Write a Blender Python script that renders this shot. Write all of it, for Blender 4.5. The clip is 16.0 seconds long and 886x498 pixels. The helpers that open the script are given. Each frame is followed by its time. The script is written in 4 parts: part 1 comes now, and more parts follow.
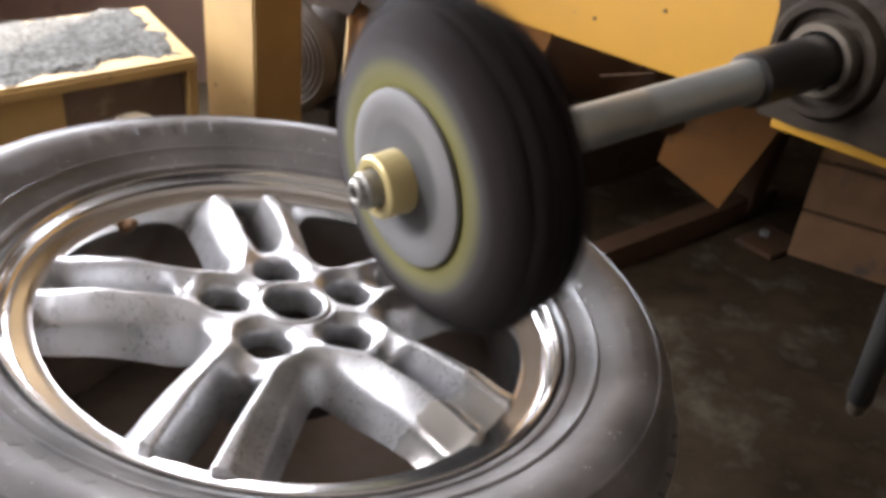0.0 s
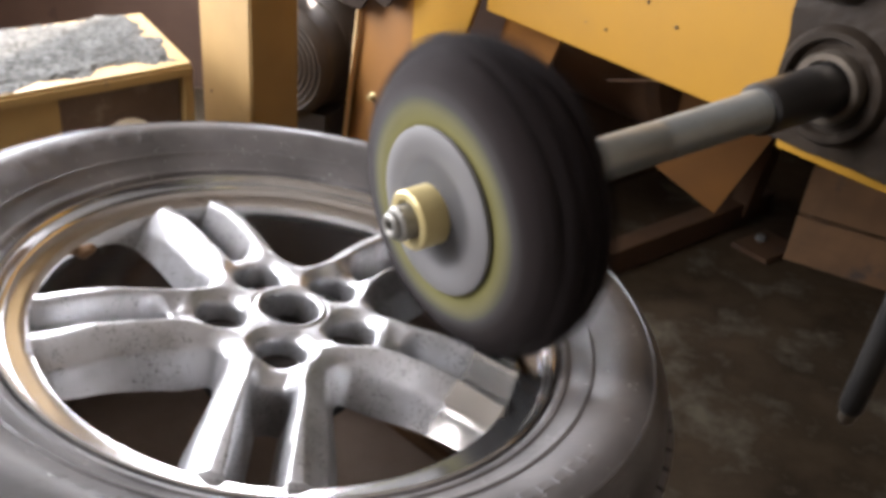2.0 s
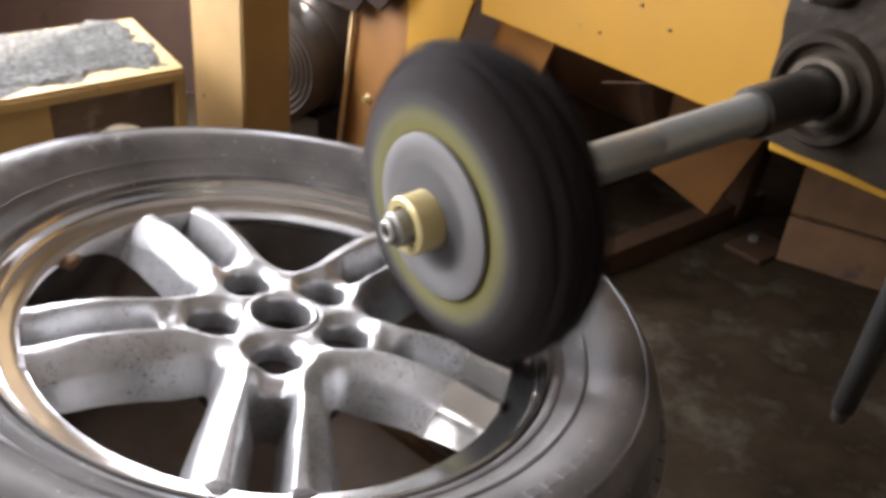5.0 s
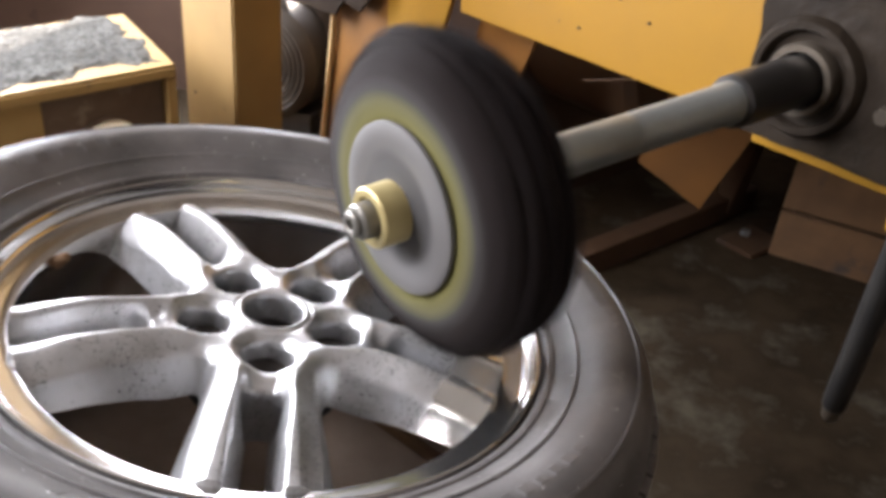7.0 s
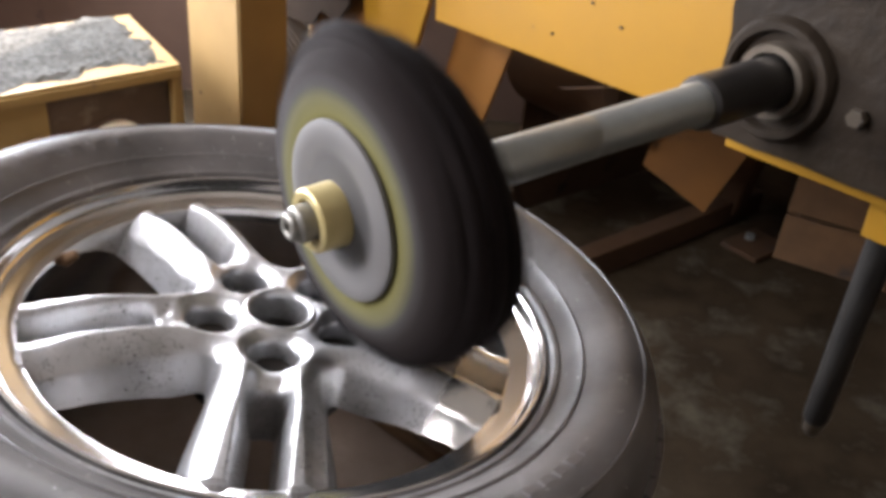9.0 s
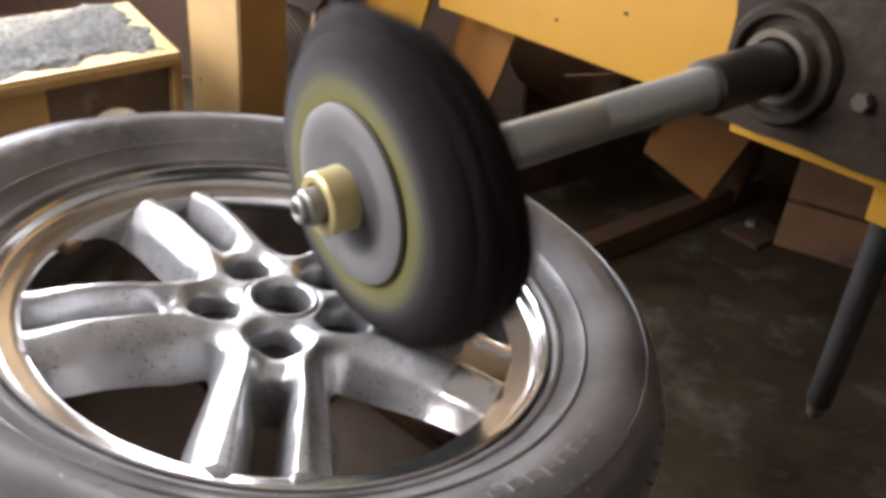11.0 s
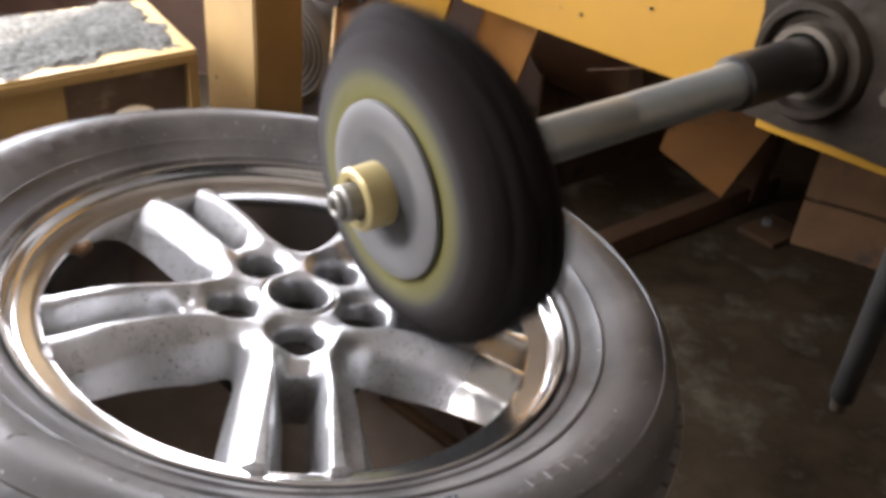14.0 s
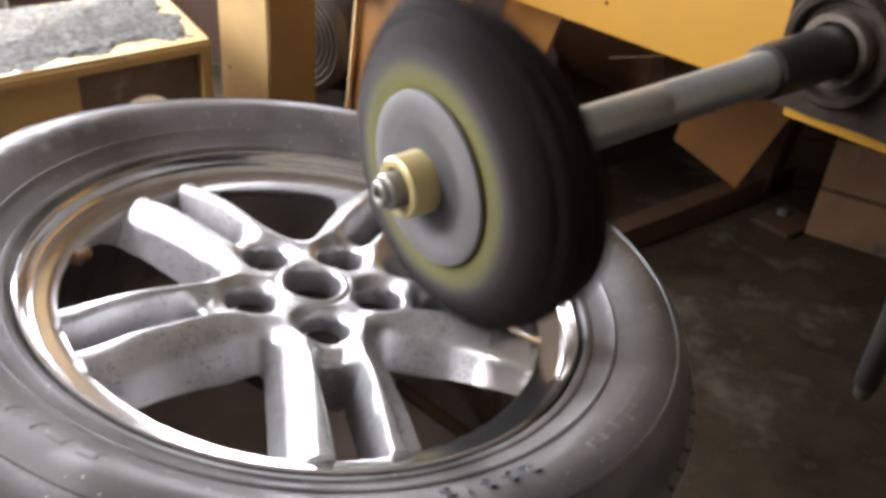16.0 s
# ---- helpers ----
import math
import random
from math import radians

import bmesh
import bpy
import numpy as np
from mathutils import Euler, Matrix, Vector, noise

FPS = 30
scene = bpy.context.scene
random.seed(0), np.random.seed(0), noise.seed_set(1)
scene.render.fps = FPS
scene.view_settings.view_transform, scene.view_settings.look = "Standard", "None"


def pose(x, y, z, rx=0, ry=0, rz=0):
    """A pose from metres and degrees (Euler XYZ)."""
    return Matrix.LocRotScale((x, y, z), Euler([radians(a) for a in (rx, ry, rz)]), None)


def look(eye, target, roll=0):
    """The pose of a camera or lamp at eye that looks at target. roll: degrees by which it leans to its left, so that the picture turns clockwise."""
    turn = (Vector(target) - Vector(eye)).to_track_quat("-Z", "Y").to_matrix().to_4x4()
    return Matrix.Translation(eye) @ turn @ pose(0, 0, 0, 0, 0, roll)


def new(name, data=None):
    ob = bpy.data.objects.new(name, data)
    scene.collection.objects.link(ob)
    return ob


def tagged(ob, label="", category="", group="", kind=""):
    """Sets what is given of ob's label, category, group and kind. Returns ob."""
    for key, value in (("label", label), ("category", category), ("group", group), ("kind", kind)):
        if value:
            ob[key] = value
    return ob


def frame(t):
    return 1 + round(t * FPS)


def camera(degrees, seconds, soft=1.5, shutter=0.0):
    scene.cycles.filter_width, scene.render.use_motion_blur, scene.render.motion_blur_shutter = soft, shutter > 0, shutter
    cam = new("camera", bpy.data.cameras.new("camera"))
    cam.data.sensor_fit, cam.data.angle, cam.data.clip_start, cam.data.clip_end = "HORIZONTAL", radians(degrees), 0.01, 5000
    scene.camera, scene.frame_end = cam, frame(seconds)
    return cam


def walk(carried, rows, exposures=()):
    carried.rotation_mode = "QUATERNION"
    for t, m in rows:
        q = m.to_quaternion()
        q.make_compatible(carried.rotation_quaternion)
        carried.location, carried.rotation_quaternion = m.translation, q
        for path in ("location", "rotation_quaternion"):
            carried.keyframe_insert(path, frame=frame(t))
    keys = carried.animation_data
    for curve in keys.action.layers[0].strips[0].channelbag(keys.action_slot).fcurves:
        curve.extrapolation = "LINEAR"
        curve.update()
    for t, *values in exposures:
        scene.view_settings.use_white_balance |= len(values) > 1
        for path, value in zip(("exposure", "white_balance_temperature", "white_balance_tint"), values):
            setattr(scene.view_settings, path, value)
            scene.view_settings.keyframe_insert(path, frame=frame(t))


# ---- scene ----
PATH = [
    (0, 59.422, -5.129, 3.600),
    (0.5, 59.554, -5.254, 3.471),
    (1, 59.507, -5.119, 3.460),
    (1.5, 59.668, -5.043, 3.539),
    (2, 59.823, -5.090, 3.304),
    (2.5, 59.938, -5.104, 3.075),
    (3, 59.999, -5.113, 3.020),
    (3.5, 60.004, -5.008, 2.885),
    (4, 60.082, -4.989, 2.856),
    (6.5, 59.914, -4.885, 2.288),
    (7, 59.831, -4.947, 2.181),
    (7.5, 59.902, -4.973, 2.303),
    (8, 60.011, -4.994, 2.364),
    (8.5, 60.062, -5.210, 2.388),
    (9, 59.925, -5.110, 2.584),
    (11.5, 59.024, -4.996, 2.570),
    (12, 59.092, -5.028, 2.676),
    (12.5, 59.141, -4.897, 2.872),
    (13, 59.011, -4.852, 3.068),
    (13.5, 58.845, -4.852, 3.264),
    (14, 58.818, -4.724, 3.538),
    (14.5, 58.616, -4.554, 3.630),
    (15, 58.401, -4.617, 3.818),
    (15.5, 58.208, -4.496, 4.026),
    (16, 58.097, -4.334, 4.301),
]
SWING = [
    (0, 0.0893, -0.0118, 0.1232, -3.02, -3.01, 39.57),
    (0.5, 0.0904, -0.0096, 0.1219, -2.79, -3.08, 39.43),
    (1, 0.0962, -0.0079, 0.1128, -2.20, -3.02, 39.58),
    (1.5, 0.1084, -0.0010, 0.1036, -1.34, -3.01, 39.66),
    (2, 0.1187, 0.0097, 0.0913, -0.29, -3.09, 39.36),
    (2.5, 0.1284, 0.0182, 0.0903, -0.14, -3.18, 39.19),
    (3, 0.1253, 0.0160, 0.0846, 0.26, -3.14, 39.22),
    (3.5, 0.1245, 0.0142, 0.0881, 0.04, -3.07, 39.20),
    (4, 0.1242, 0.0149, 0.0865, 0.05, -3.11, 39.24),
    (6.5, 0.1074, 0.0029, 0.0927, -0.70, -3.10, 39.14),
    (7, 0.1001, -0.0085, 0.1004, -1.23, -3.04, 39.45),
    (7.5, 0.0930, -0.0072, 0.1019, -1.54, -3.02, 39.41),
    (8, 0.0851, -0.0094, 0.1035, -1.81, -2.94, 39.53),
    (8.5, 0.0708, -0.0253, 0.1072, -1.89, -2.79, 39.73),
    (9, 0.0537, -0.0385, 0.1098, -2.35, -2.72, 39.93),
    (11.5, 0.0606, -0.0320, 0.1109, -2.52, -2.69, 39.95),
    (12, 0.0610, -0.0318, 0.1099, -2.55, -2.77, 39.94),
    (12.5, 0.0613, -0.0294, 0.1090, -2.44, -2.89, 39.85),
    (13, 0.0652, -0.0292, 0.1110, -2.63, -2.78, 39.98),
    (13.5, 0.0708, -0.0242, 0.1097, -2.45, -2.89, 39.89),
    (14, 0.0745, -0.0238, 0.1092, -2.25, -2.85, 40.07),
    (14.5, 0.0751, -0.0254, 0.1124, -2.29, -2.76, 40.09),
    (15, 0.0830, -0.0180, 0.1100, -2.38, -2.93, 39.96),
    (15.5, 0.0925, -0.0142, 0.1092, -2.17, -2.90, 39.96),
    (16, 0.0966, -0.0116, 0.1073, -2.03, -2.82, 40.29),
]
TURN = [
    (0, -17.20, 0.0020, -0.0016, 0.0002),
    (0.5, -13.49, 0.0010, -0.0023, 0.0004),
    (1, -9.56, 0.0007, -0.0023, -0.0003),
    (1.5, -5.62, 0.0013, -0.0008, -0.0006),
    (2, -2.46, 0.0009, 0.0008, -0.0003),
    (2.5, -0.60, 0.0002, -0.0002, -0.0002),
    (3, 0.08, 0.0007, 0.0011, -0.0003),
    (3.5, 0.00, -0.0000, -0.0000, -0.0000),
    (4, -0.03, 0.0008, 0.0003, -0.0007),
    (6.5, -0.10, -0.0030, -0.0011, -0.0014),
    (7, 0.05, -0.0019, -0.0018, -0.0012),
    (7.5, -0.09, -0.0004, -0.0012, -0.0008),
    (8, 0.06, 0.0004, 0.0010, -0.0011),
    (8.5, -0.01, 0.0014, 0.0012, -0.0008),
    (9, -0.18, 0.0001, 0.0001, -0.0009),
    (11.5, -0.07, 0.0023, 0.0003, -0.0006),
    (12, -0.05, 0.0027, 0.0002, -0.0010),
    (12.5, -0.02, 0.0024, 0.0004, -0.0002),
    (13, 0.19, 0.0034, 0.0007, -0.0005),
    (13.5, 1.57, 0.0042, 0.0016, -0.0010),
    (14, 3.60, 0.0039, 0.0009, -0.0007),
    (14.5, 5.81, 0.0040, 0.0010, -0.0004),
    (15, 8.34, 0.0027, 0.0000, -0.0005),
    (15.5, 10.69, 0.0021, 0.0001, -0.0008),
    (16, 13.24, 0.0042, 0.0018, -0.0005),
]
LEAN = ((0, 1.5, 4, 6.5, 7.5, 8.5, 9, 16), (2, 0, 0, 2, 4, 8, 10, 10))
WHEEL = (-1.13, 6.95, 7.44)
EYE = (0.1325, -0.6188, 0.4207)

cam = camera(55, 16.0, soft=4.2, shutter=0.5)
walk(cam, [(t, pose(*EYE, rx, ry, rz)) for t, rx, ry, rz in PATH], exposures=[(0, 1.76, 6600, 17), (16, 1.76, 6600, 17)])

FLOOR = -0.55

# ---- light ----
world = bpy.data.worlds.new("sky")
scene.world = world
world.use_nodes = True
wn = world.node_tree.nodes
sky = wn.new("ShaderNodeTexSky")
sky.sky_type = "NISHITA"
sky.sun_disc = False
SUN_AZ = math.atan2(0.213, 0.977)
SUN_EL = radians(38)
sky.sun_elevation, sky.sun_rotation = SUN_EL, SUN_AZ
world.node_tree.links.new(sky.outputs[0], wn["Background"].inputs[0])
wn["Background"].inputs[1].default_value = 0.12

sun_data = bpy.data.lights.new("sun", "SUN")
sun_data.energy, sun_data.angle, sun_data.color = 5.0, radians(0.5), (1.0, 0.93, 0.82)
sun = new("sun", sun_data)
sun_way = Vector((math.sin(SUN_AZ) * math.cos(SUN_EL), math.cos(SUN_AZ) * math.cos(SUN_EL), math.sin(SUN_EL)))
sun.matrix_world = look(sun_way * 10, (0, 0, 0))


def area(name, place, aim, w, h, watts, colour):
    d = bpy.data.lights.new(name, "AREA")
    d.shape, d.size, d.size_y, d.energy, d.color = "RECTANGLE", w, h, watts, colour
    o = new(name, d)
    o.matrix_world = look(place, aim)
    return o


area("hatch_daylight", (-0.28, 2.54, 0.50), (-0.25, 0.0, 0.0), 0.60, 1.0, 16, (0.88, 0.94, 1.0))
area("rear_window_daylight", (-1.32, 1.20, 0.54), (-0.1, 0.0, -0.05), 0.92, 1.0, 33, (0.86, 0.94, 1.0))
# Added fill from the front left, lifts the near side of the tyre.
area("front_left_fill", (-1.32, -0.30, 0.86), (-0.35, 0.1, 0.0), 0.6, 0.8, 15, (0.90, 0.95, 1.0))


# ---- materials ----
def material(name, colour, rough=0.5, metal=0.0, second=None, scale=20.0, amount=0.5, bump=0.0, bump_scale=200.0, stain=None,
             stain_scale=4.0, stain_at=0.55, rough_var=0.1, coat=0.0, gloss=0.5):
    """Principled surface with grain, patches of a second colour, sparse stains and a fine relief."""
    m = bpy.data.materials.new(name)
    m.use_nodes = True
    nt = m.node_tree
    n, l = nt.nodes, nt.links
    b = n["Principled BSDF"]
    co = n.new("ShaderNodeTexCoord")
    tex = n.new("ShaderNodeTexNoise")
    tex.inputs["Scale"].default_value, tex.inputs["Detail"].default_value = scale, 6
    l.new(co.outputs["Object"], tex.inputs["Vector"])
    ramp = n.new("ShaderNodeMapRange")
    ramp.inputs["From Min"].default_value, ramp.inputs["From Max"].default_value = 0.35, 0.65
    l.new(tex.outputs["Fac"], ramp.inputs["Value"])
    mix = n.new("ShaderNodeMix")
    mix.data_type = "RGBA"
    second = second or tuple(c * 0.75 for c in colour)
    mix.inputs["A"].default_value, mix.inputs["B"].default_value = (*colour, 1), (*second, 1)
    scl = n.new("ShaderNodeMath")
    scl.operation = "MULTIPLY"
    scl.inputs[1].default_value = amount
    l.new(ramp.outputs[0], scl.inputs[0])
    l.new(scl.outputs[0], mix.inputs["Factor"])
    col = mix.outputs["Result"]
    if stain:
        st = n.new("ShaderNodeTexNoise")
        st.inputs["Scale"].default_value, st.inputs["Detail"].default_value, st.inputs["Roughness"].default_value = stain_scale, 8, 0.65
        l.new(co.outputs["Object"], st.inputs["Vector"])
        sr = n.new("ShaderNodeMapRange")
        sr.inputs["From Min"].default_value, sr.inputs["From Max"].default_value = stain_at, stain_at + 0.12
        l.new(st.outputs["Fac"], sr.inputs["Value"])
        m2 = n.new("ShaderNodeMix")
        m2.data_type = "RGBA"
        m2.inputs["B"].default_value = (*stain, 1)
        l.new(col, m2.inputs["A"])
        l.new(sr.outputs[0], m2.inputs["Factor"])
        col = m2.outputs["Result"]
    l.new(col, b.inputs["Base Color"])
    rr = n.new("ShaderNodeMapRange")
    rr.inputs["To Min"].default_value, rr.inputs["To Max"].default_value = max(0.02, rough - rough_var), min(1, rough + rough_var)
    l.new(tex.outputs["Fac"], rr.inputs["Value"])
    l.new(rr.outputs[0], b.inputs["Roughness"])
    b.inputs["Metallic"].default_value = metal
    b.inputs["Coat Weight"].default_value = coat
    b.inputs["Specular IOR Level"].default_value = gloss
    if bump:
        bt = n.new("ShaderNodeTexNoise")
        bt.inputs["Scale"].default_value, bt.inputs["Detail"].default_value = bump_scale, 4
        l.new(co.outputs["Object"], bt.inputs["Vector"])
        bn = n.new("ShaderNodeBump")
        bn.inputs["Strength"].default_value, bn.inputs["Distance"].default_value = bump, 0.002
        l.new(bt.outputs["Fac"], bn.inputs["Height"])
        l.new(bn.outputs[0], b.inputs["Normal"])
    return m


YELLOW = material("yellow_machine_paint", (0.34, 0.167, 0.011), 0.45, second=(0.28, 0.134, 0.009), scale=6, bump=0.08, bump_scale=120,
                  stain=(0.10, 0.06, 0.03), stain_scale=22, stain_at=0.68)
ORANGE = material("ochre_panel_paint", (0.20, 0.080, 0.012), 0.55, second=(0.14, 0.056, 0.010), scale=5, bump=0.08, stain=(0.07, 0.045, 0.03),
                  stain_scale=14, stain_at=0.62)
BOXPAINT = material("dusty_yellow_paint", (0.42, 0.262, 0.090), 0.6, second=(0.32, 0.196, 0.070), scale=8, bump=0.15, stain=(0.14, 0.10, 0.07),
                    stain_scale=9, stain_at=0.6)
WOOD = material("yellowed_timber", (0.33, 0.205, 0.075), 0.6, second=(0.25, 0.15, 0.054), scale=9, bump=0.2, stain=(0.10, 0.055, 0.022), stain_scale=16,
                stain_at=0.64)
CRATE = material("weathered_crate_wood", (0.155, 0.080, 0.034), 0.8, second=(0.075, 0.040, 0.019), scale=14, bump=0.3, stain=(0.06, 0.04, 0.03),
                 stain_scale=10, stain_at=0.56)
RUST = material("rust_brown_iron", (0.062, 0.027, 0.009), 0.75, second=(0.04, 0.018, 0.007), scale=9, bump=0.3, stain=(0.035, 0.022, 0.015), stain_scale=12,
                stain_at=0.56)
GUSSET = material("chipped_orange_paint", (0.19, 0.078, 0.016), 0.6, second=(0.12, 0.05, 0.012), scale=8, bump=0.2, stain=(0.05, 0.03, 0.02), stain_scale=10,
                  stain_at=0.57)
DARK = material("sooty_iron", (0.05, 0.043, 0.038), 0.55, 0.4, second=(0.03, 0.026, 0.024), scale=30, bump=0.3, bump_scale=90)
CAST = material("greasy_cast_iron", (0.030, 0.021, 0.014), 0.5, 0.2, second=(0.012, 0.008, 0.0055), scale=25, bump=0.8, bump_scale=70, gloss=0.2)
CASTLIGHT = material("worn_dark_steel", (0.16, 0.13, 0.10), 0.4, 0.6, second=(0.08, 0.065, 0.05), scale=20, bump=0.2)
STEEL = material("turned_steel", (0.31, 0.33, 0.32), 0.32, 0.6, second=(0.24, 0.255, 0.247), scale=40, amount=0.3, bump=0.04, bump_scale=300, rough_var=0.06)
NUTSTEEL = material("warm_worn_steel", (0.25, 0.235, 0.21), 0.42, 0.6, second=(0.20, 0.187, 0.165), scale=60, bump=0.1)
SLEEVE = material("black_oiled_sleeve", (0.028, 0.026, 0.025), 0.36, 0.3, second=(0.05, 0.045, 0.04), scale=20, bump=0.1)
BRASS = material("pale_brass_spacer", (0.50, 0.40, 0.18), 0.42, 0.35, second=(0.38, 0.30, 0.14), scale=30, bump=0.06)
ALLOY = material("bare_cast_alloy", (0.62, 0.62, 0.63), 0.41, 0.85, second=(0.36, 0.35, 0.34), scale=24, amount=0.85, bump=0.12, bump_scale=480,
                 stain=(0.16, 0.15, 0.145), stain_scale=200, stain_at=0.625, rough_var=0.16)
POLISHED = material("polished_alloy", (0.68, 0.67, 0.66), 0.13, 0.97, second=(0.50, 0.48, 0.46), scale=14, amount=0.6, bump=0.02, bump_scale=90,
                    rough_var=0.08)
LINT = material("grey_polishing_lint", (0.110, 0.104, 0.090), 0.95, second=(0.038, 0.036, 0.033), scale=110, amount=0.9, bump=0.5, bump_scale=260)
FLAP = material("sooty_rubber_sheet", (0.030, 0.020, 0.014), 0.95, second=(0.018, 0.012, 0.009), scale=14, bump=0.4, bump_scale=60, gloss=0.08)
# Unseen walls and ceiling, kept pale so their bounce fills the dark parts.
WALL = material("pale_bounce_wall", (0.58, 0.52, 0.46), 0.9, second=(0.42, 0.37, 0.32), scale=3, bump=0.3, bump_scale=40)
CONCRETE = material("dirty_workshop_floor", (0.052, 0.036, 0.022), 0.92, second=(0.022, 0.0145, 0.009), scale=9, amount=0.9, bump=0.9, bump_scale=60,
                    stain=(0.092, 0.077, 0.055), stain_scale=4.5, stain_at=0.51, gloss=0.06)
RUSTY = material("dusty_brown_plate", (0.36, 0.27, 0.21), 0.8, second=(0.22, 0.16, 0.12), scale=18, bump=0.5, bump_scale=90)
# Pale tint that paints sunlight on the guard plate's edge.
LITEDGE = material("lit_edge_tint", (0.78, 0.55, 0.28), 0.4, second=(0.62, 0.40, 0.17), scale=30, bump=0.05)
INK = material("dark_marking", (0.10, 0.10, 0.10), 0.6)


def specks(m, colour, scale, size, share, rough=None):
    """Scatters small specks of another colour over a material: pits, grit, dust."""
    n, l = m.node_tree.nodes, m.node_tree.links
    b = n["Principled BSDF"]
    co = n.new("ShaderNodeTexCoord")
    vo = n.new("ShaderNodeTexVoronoi")
    vo.inputs["Scale"].default_value = scale
    l.new(co.outputs["Object"], vo.inputs["Vector"])
    sep = n.new("ShaderNodeSeparateColor")
    l.new(vo.outputs["Color"], sep.inputs[0])
    cl = n.new("ShaderNodeTexNoise")
    cl.inputs["Scale"].default_value, cl.inputs["Detail"].default_value = 26, 4
    l.new(co.outputs["Object"], cl.inputs["Vector"])
    crowd = n.new("ShaderNodeMapRange")
    crowd.inputs["From Min"].default_value, crowd.inputs["From Max"].default_value = 0.42, 0.66
    crowd.inputs["To Max"].default_value = share * 2
    l.new(cl.outputs["Fac"], crowd.inputs["Value"])
    rad = n.new("ShaderNodeMath")
    rad.operation = "MULTIPLY"
    rad.inputs[1].default_value = size
    l.new(sep.outputs[1], rad.inputs[0])
    near = n.new("ShaderNodeMath")
    near.operation = "LESS_THAN"
    l.new(vo.outputs["Distance"], near.inputs[0])
    l.new(rad.outputs[0], near.inputs[1])
    pick = n.new("ShaderNodeMath")
    pick.operation = "LESS_THAN"
    l.new(sep.outputs[0], pick.inputs[0])
    l.new(crowd.outputs[0], pick.inputs[1])
    both = n.new("ShaderNodeMath")
    both.operation = "MULTIPLY"
    l.new(near.outputs[0], both.inputs[0])
    l.new(pick.outputs[0], both.inputs[1])
    mc = n.new("ShaderNodeMix")
    mc.data_type = "RGBA"
    mc.inputs["B"].default_value = (*colour, 1)
    l.new(b.inputs["Base Color"].links[0].from_socket, mc.inputs["A"])
    l.new(both.outputs[0], mc.inputs["Factor"])
    l.new(mc.outputs["Result"], b.inputs["Base Color"])
    if rough is not None:
        mr = n.new("ShaderNodeMix")
        mr.inputs["B"].default_value = rough
        l.new(b.inputs["Roughness"].links[0].from_socket, mr.inputs["A"])
        l.new(both.outputs[0], mr.inputs["Factor"])
        l.new(mr.outputs["Result"], b.inputs["Roughness"])


specks(ALLOY, (0.16, 0.15, 0.145), 330, 0.42, 0.15, 0.75)
specks(ALLOY, (0.20, 0.19, 0.18), 700, 0.6, 0.30, 0.7)
specks(WOOD, (0.07, 0.04, 0.018), 26, 0.22, 0.25)
specks(YELLOW, (0.13, 0.075, 0.03), 60, 0.16, 0.12)


def rubber():
    """Dusty black rubber: pale polishing dust, a fine radial ribbing in patches."""
    m = material("dusty_tyre_rubber", (0.055, 0.050, 0.048), 0.40, second=(0.135, 0.122, 0.116), scale=12, amount=1.0, stain=(0.36, 0.35, 0.34), stain_scale=170,
                 stain_at=0.655, rough_var=0.12)
    n, l = m.node_tree.nodes, m.node_tree.links
    co = n.new("ShaderNodeTexCoord")
    sep = n.new("ShaderNodeSeparateXYZ")
    l.new(co.outputs["Object"], sep.inputs[0])
    at = n.new("ShaderNodeMath")
    at.operation = "ARCTAN2"
    l.new(sep.outputs["Y"], at.inputs[0])
    l.new(sep.outputs["X"], at.inputs[1])
    mu = n.new("ShaderNodeMath")
    mu.operation = "MULTIPLY"
    mu.inputs[1].default_value = 840
    l.new(at.outputs[0], mu.inputs[0])
    si = n.new("ShaderNodeMath")
    si.operation = "SINE"
    l.new(mu.outputs[0], si.inputs[0])
    patch = n.new("ShaderNodeTexNoise")
    patch.inputs["Scale"].default_value = 7
    l.new(co.outputs["Object"], patch.inputs["Vector"])
    pr = n.new("ShaderNodeMapRange")
    pr.inputs["From Min"].default_value, pr.inputs["From Max"].default_value = 0.5, 0.54
    l.new(patch.outputs["Fac"], pr.inputs["Value"])
    hm = n.new("ShaderNodeMath")
    hm.operation = "MULTIPLY"
    l.new(si.outputs[0], hm.inputs[0])
    l.new(pr.outputs[0], hm.inputs[1])
    bn = n.new("ShaderNodeBump")
    bn.inputs["Strength"].default_value, bn.inputs["Distance"].default_value = 0.4, 0.0007
    grain = n.new("ShaderNodeTexNoise")
    grain.inputs["Scale"].default_value, grain.inputs["Detail"].default_value = 260, 6
    l.new(co.outputs["Object"], grain.inputs["Vector"])
    mixed = n.new("ShaderNodeMath")
    mixed.operation = "MULTIPLY_ADD"
    mixed.inputs[1].default_value = 0.4
    l.new(hm.outputs[0], mixed.inputs[0])
    l.new(grain.outputs["Fac"], mixed.inputs[2])
    l.new(mixed.outputs[0], bn.inputs["Height"])
    l.new(bn.outputs[0], n["Principled BSDF"].inputs["Normal"])
    specks(m, (0.50, 0.49, 0.47), 330, 0.30, 0.10)
    return m


RUBBER = rubber()


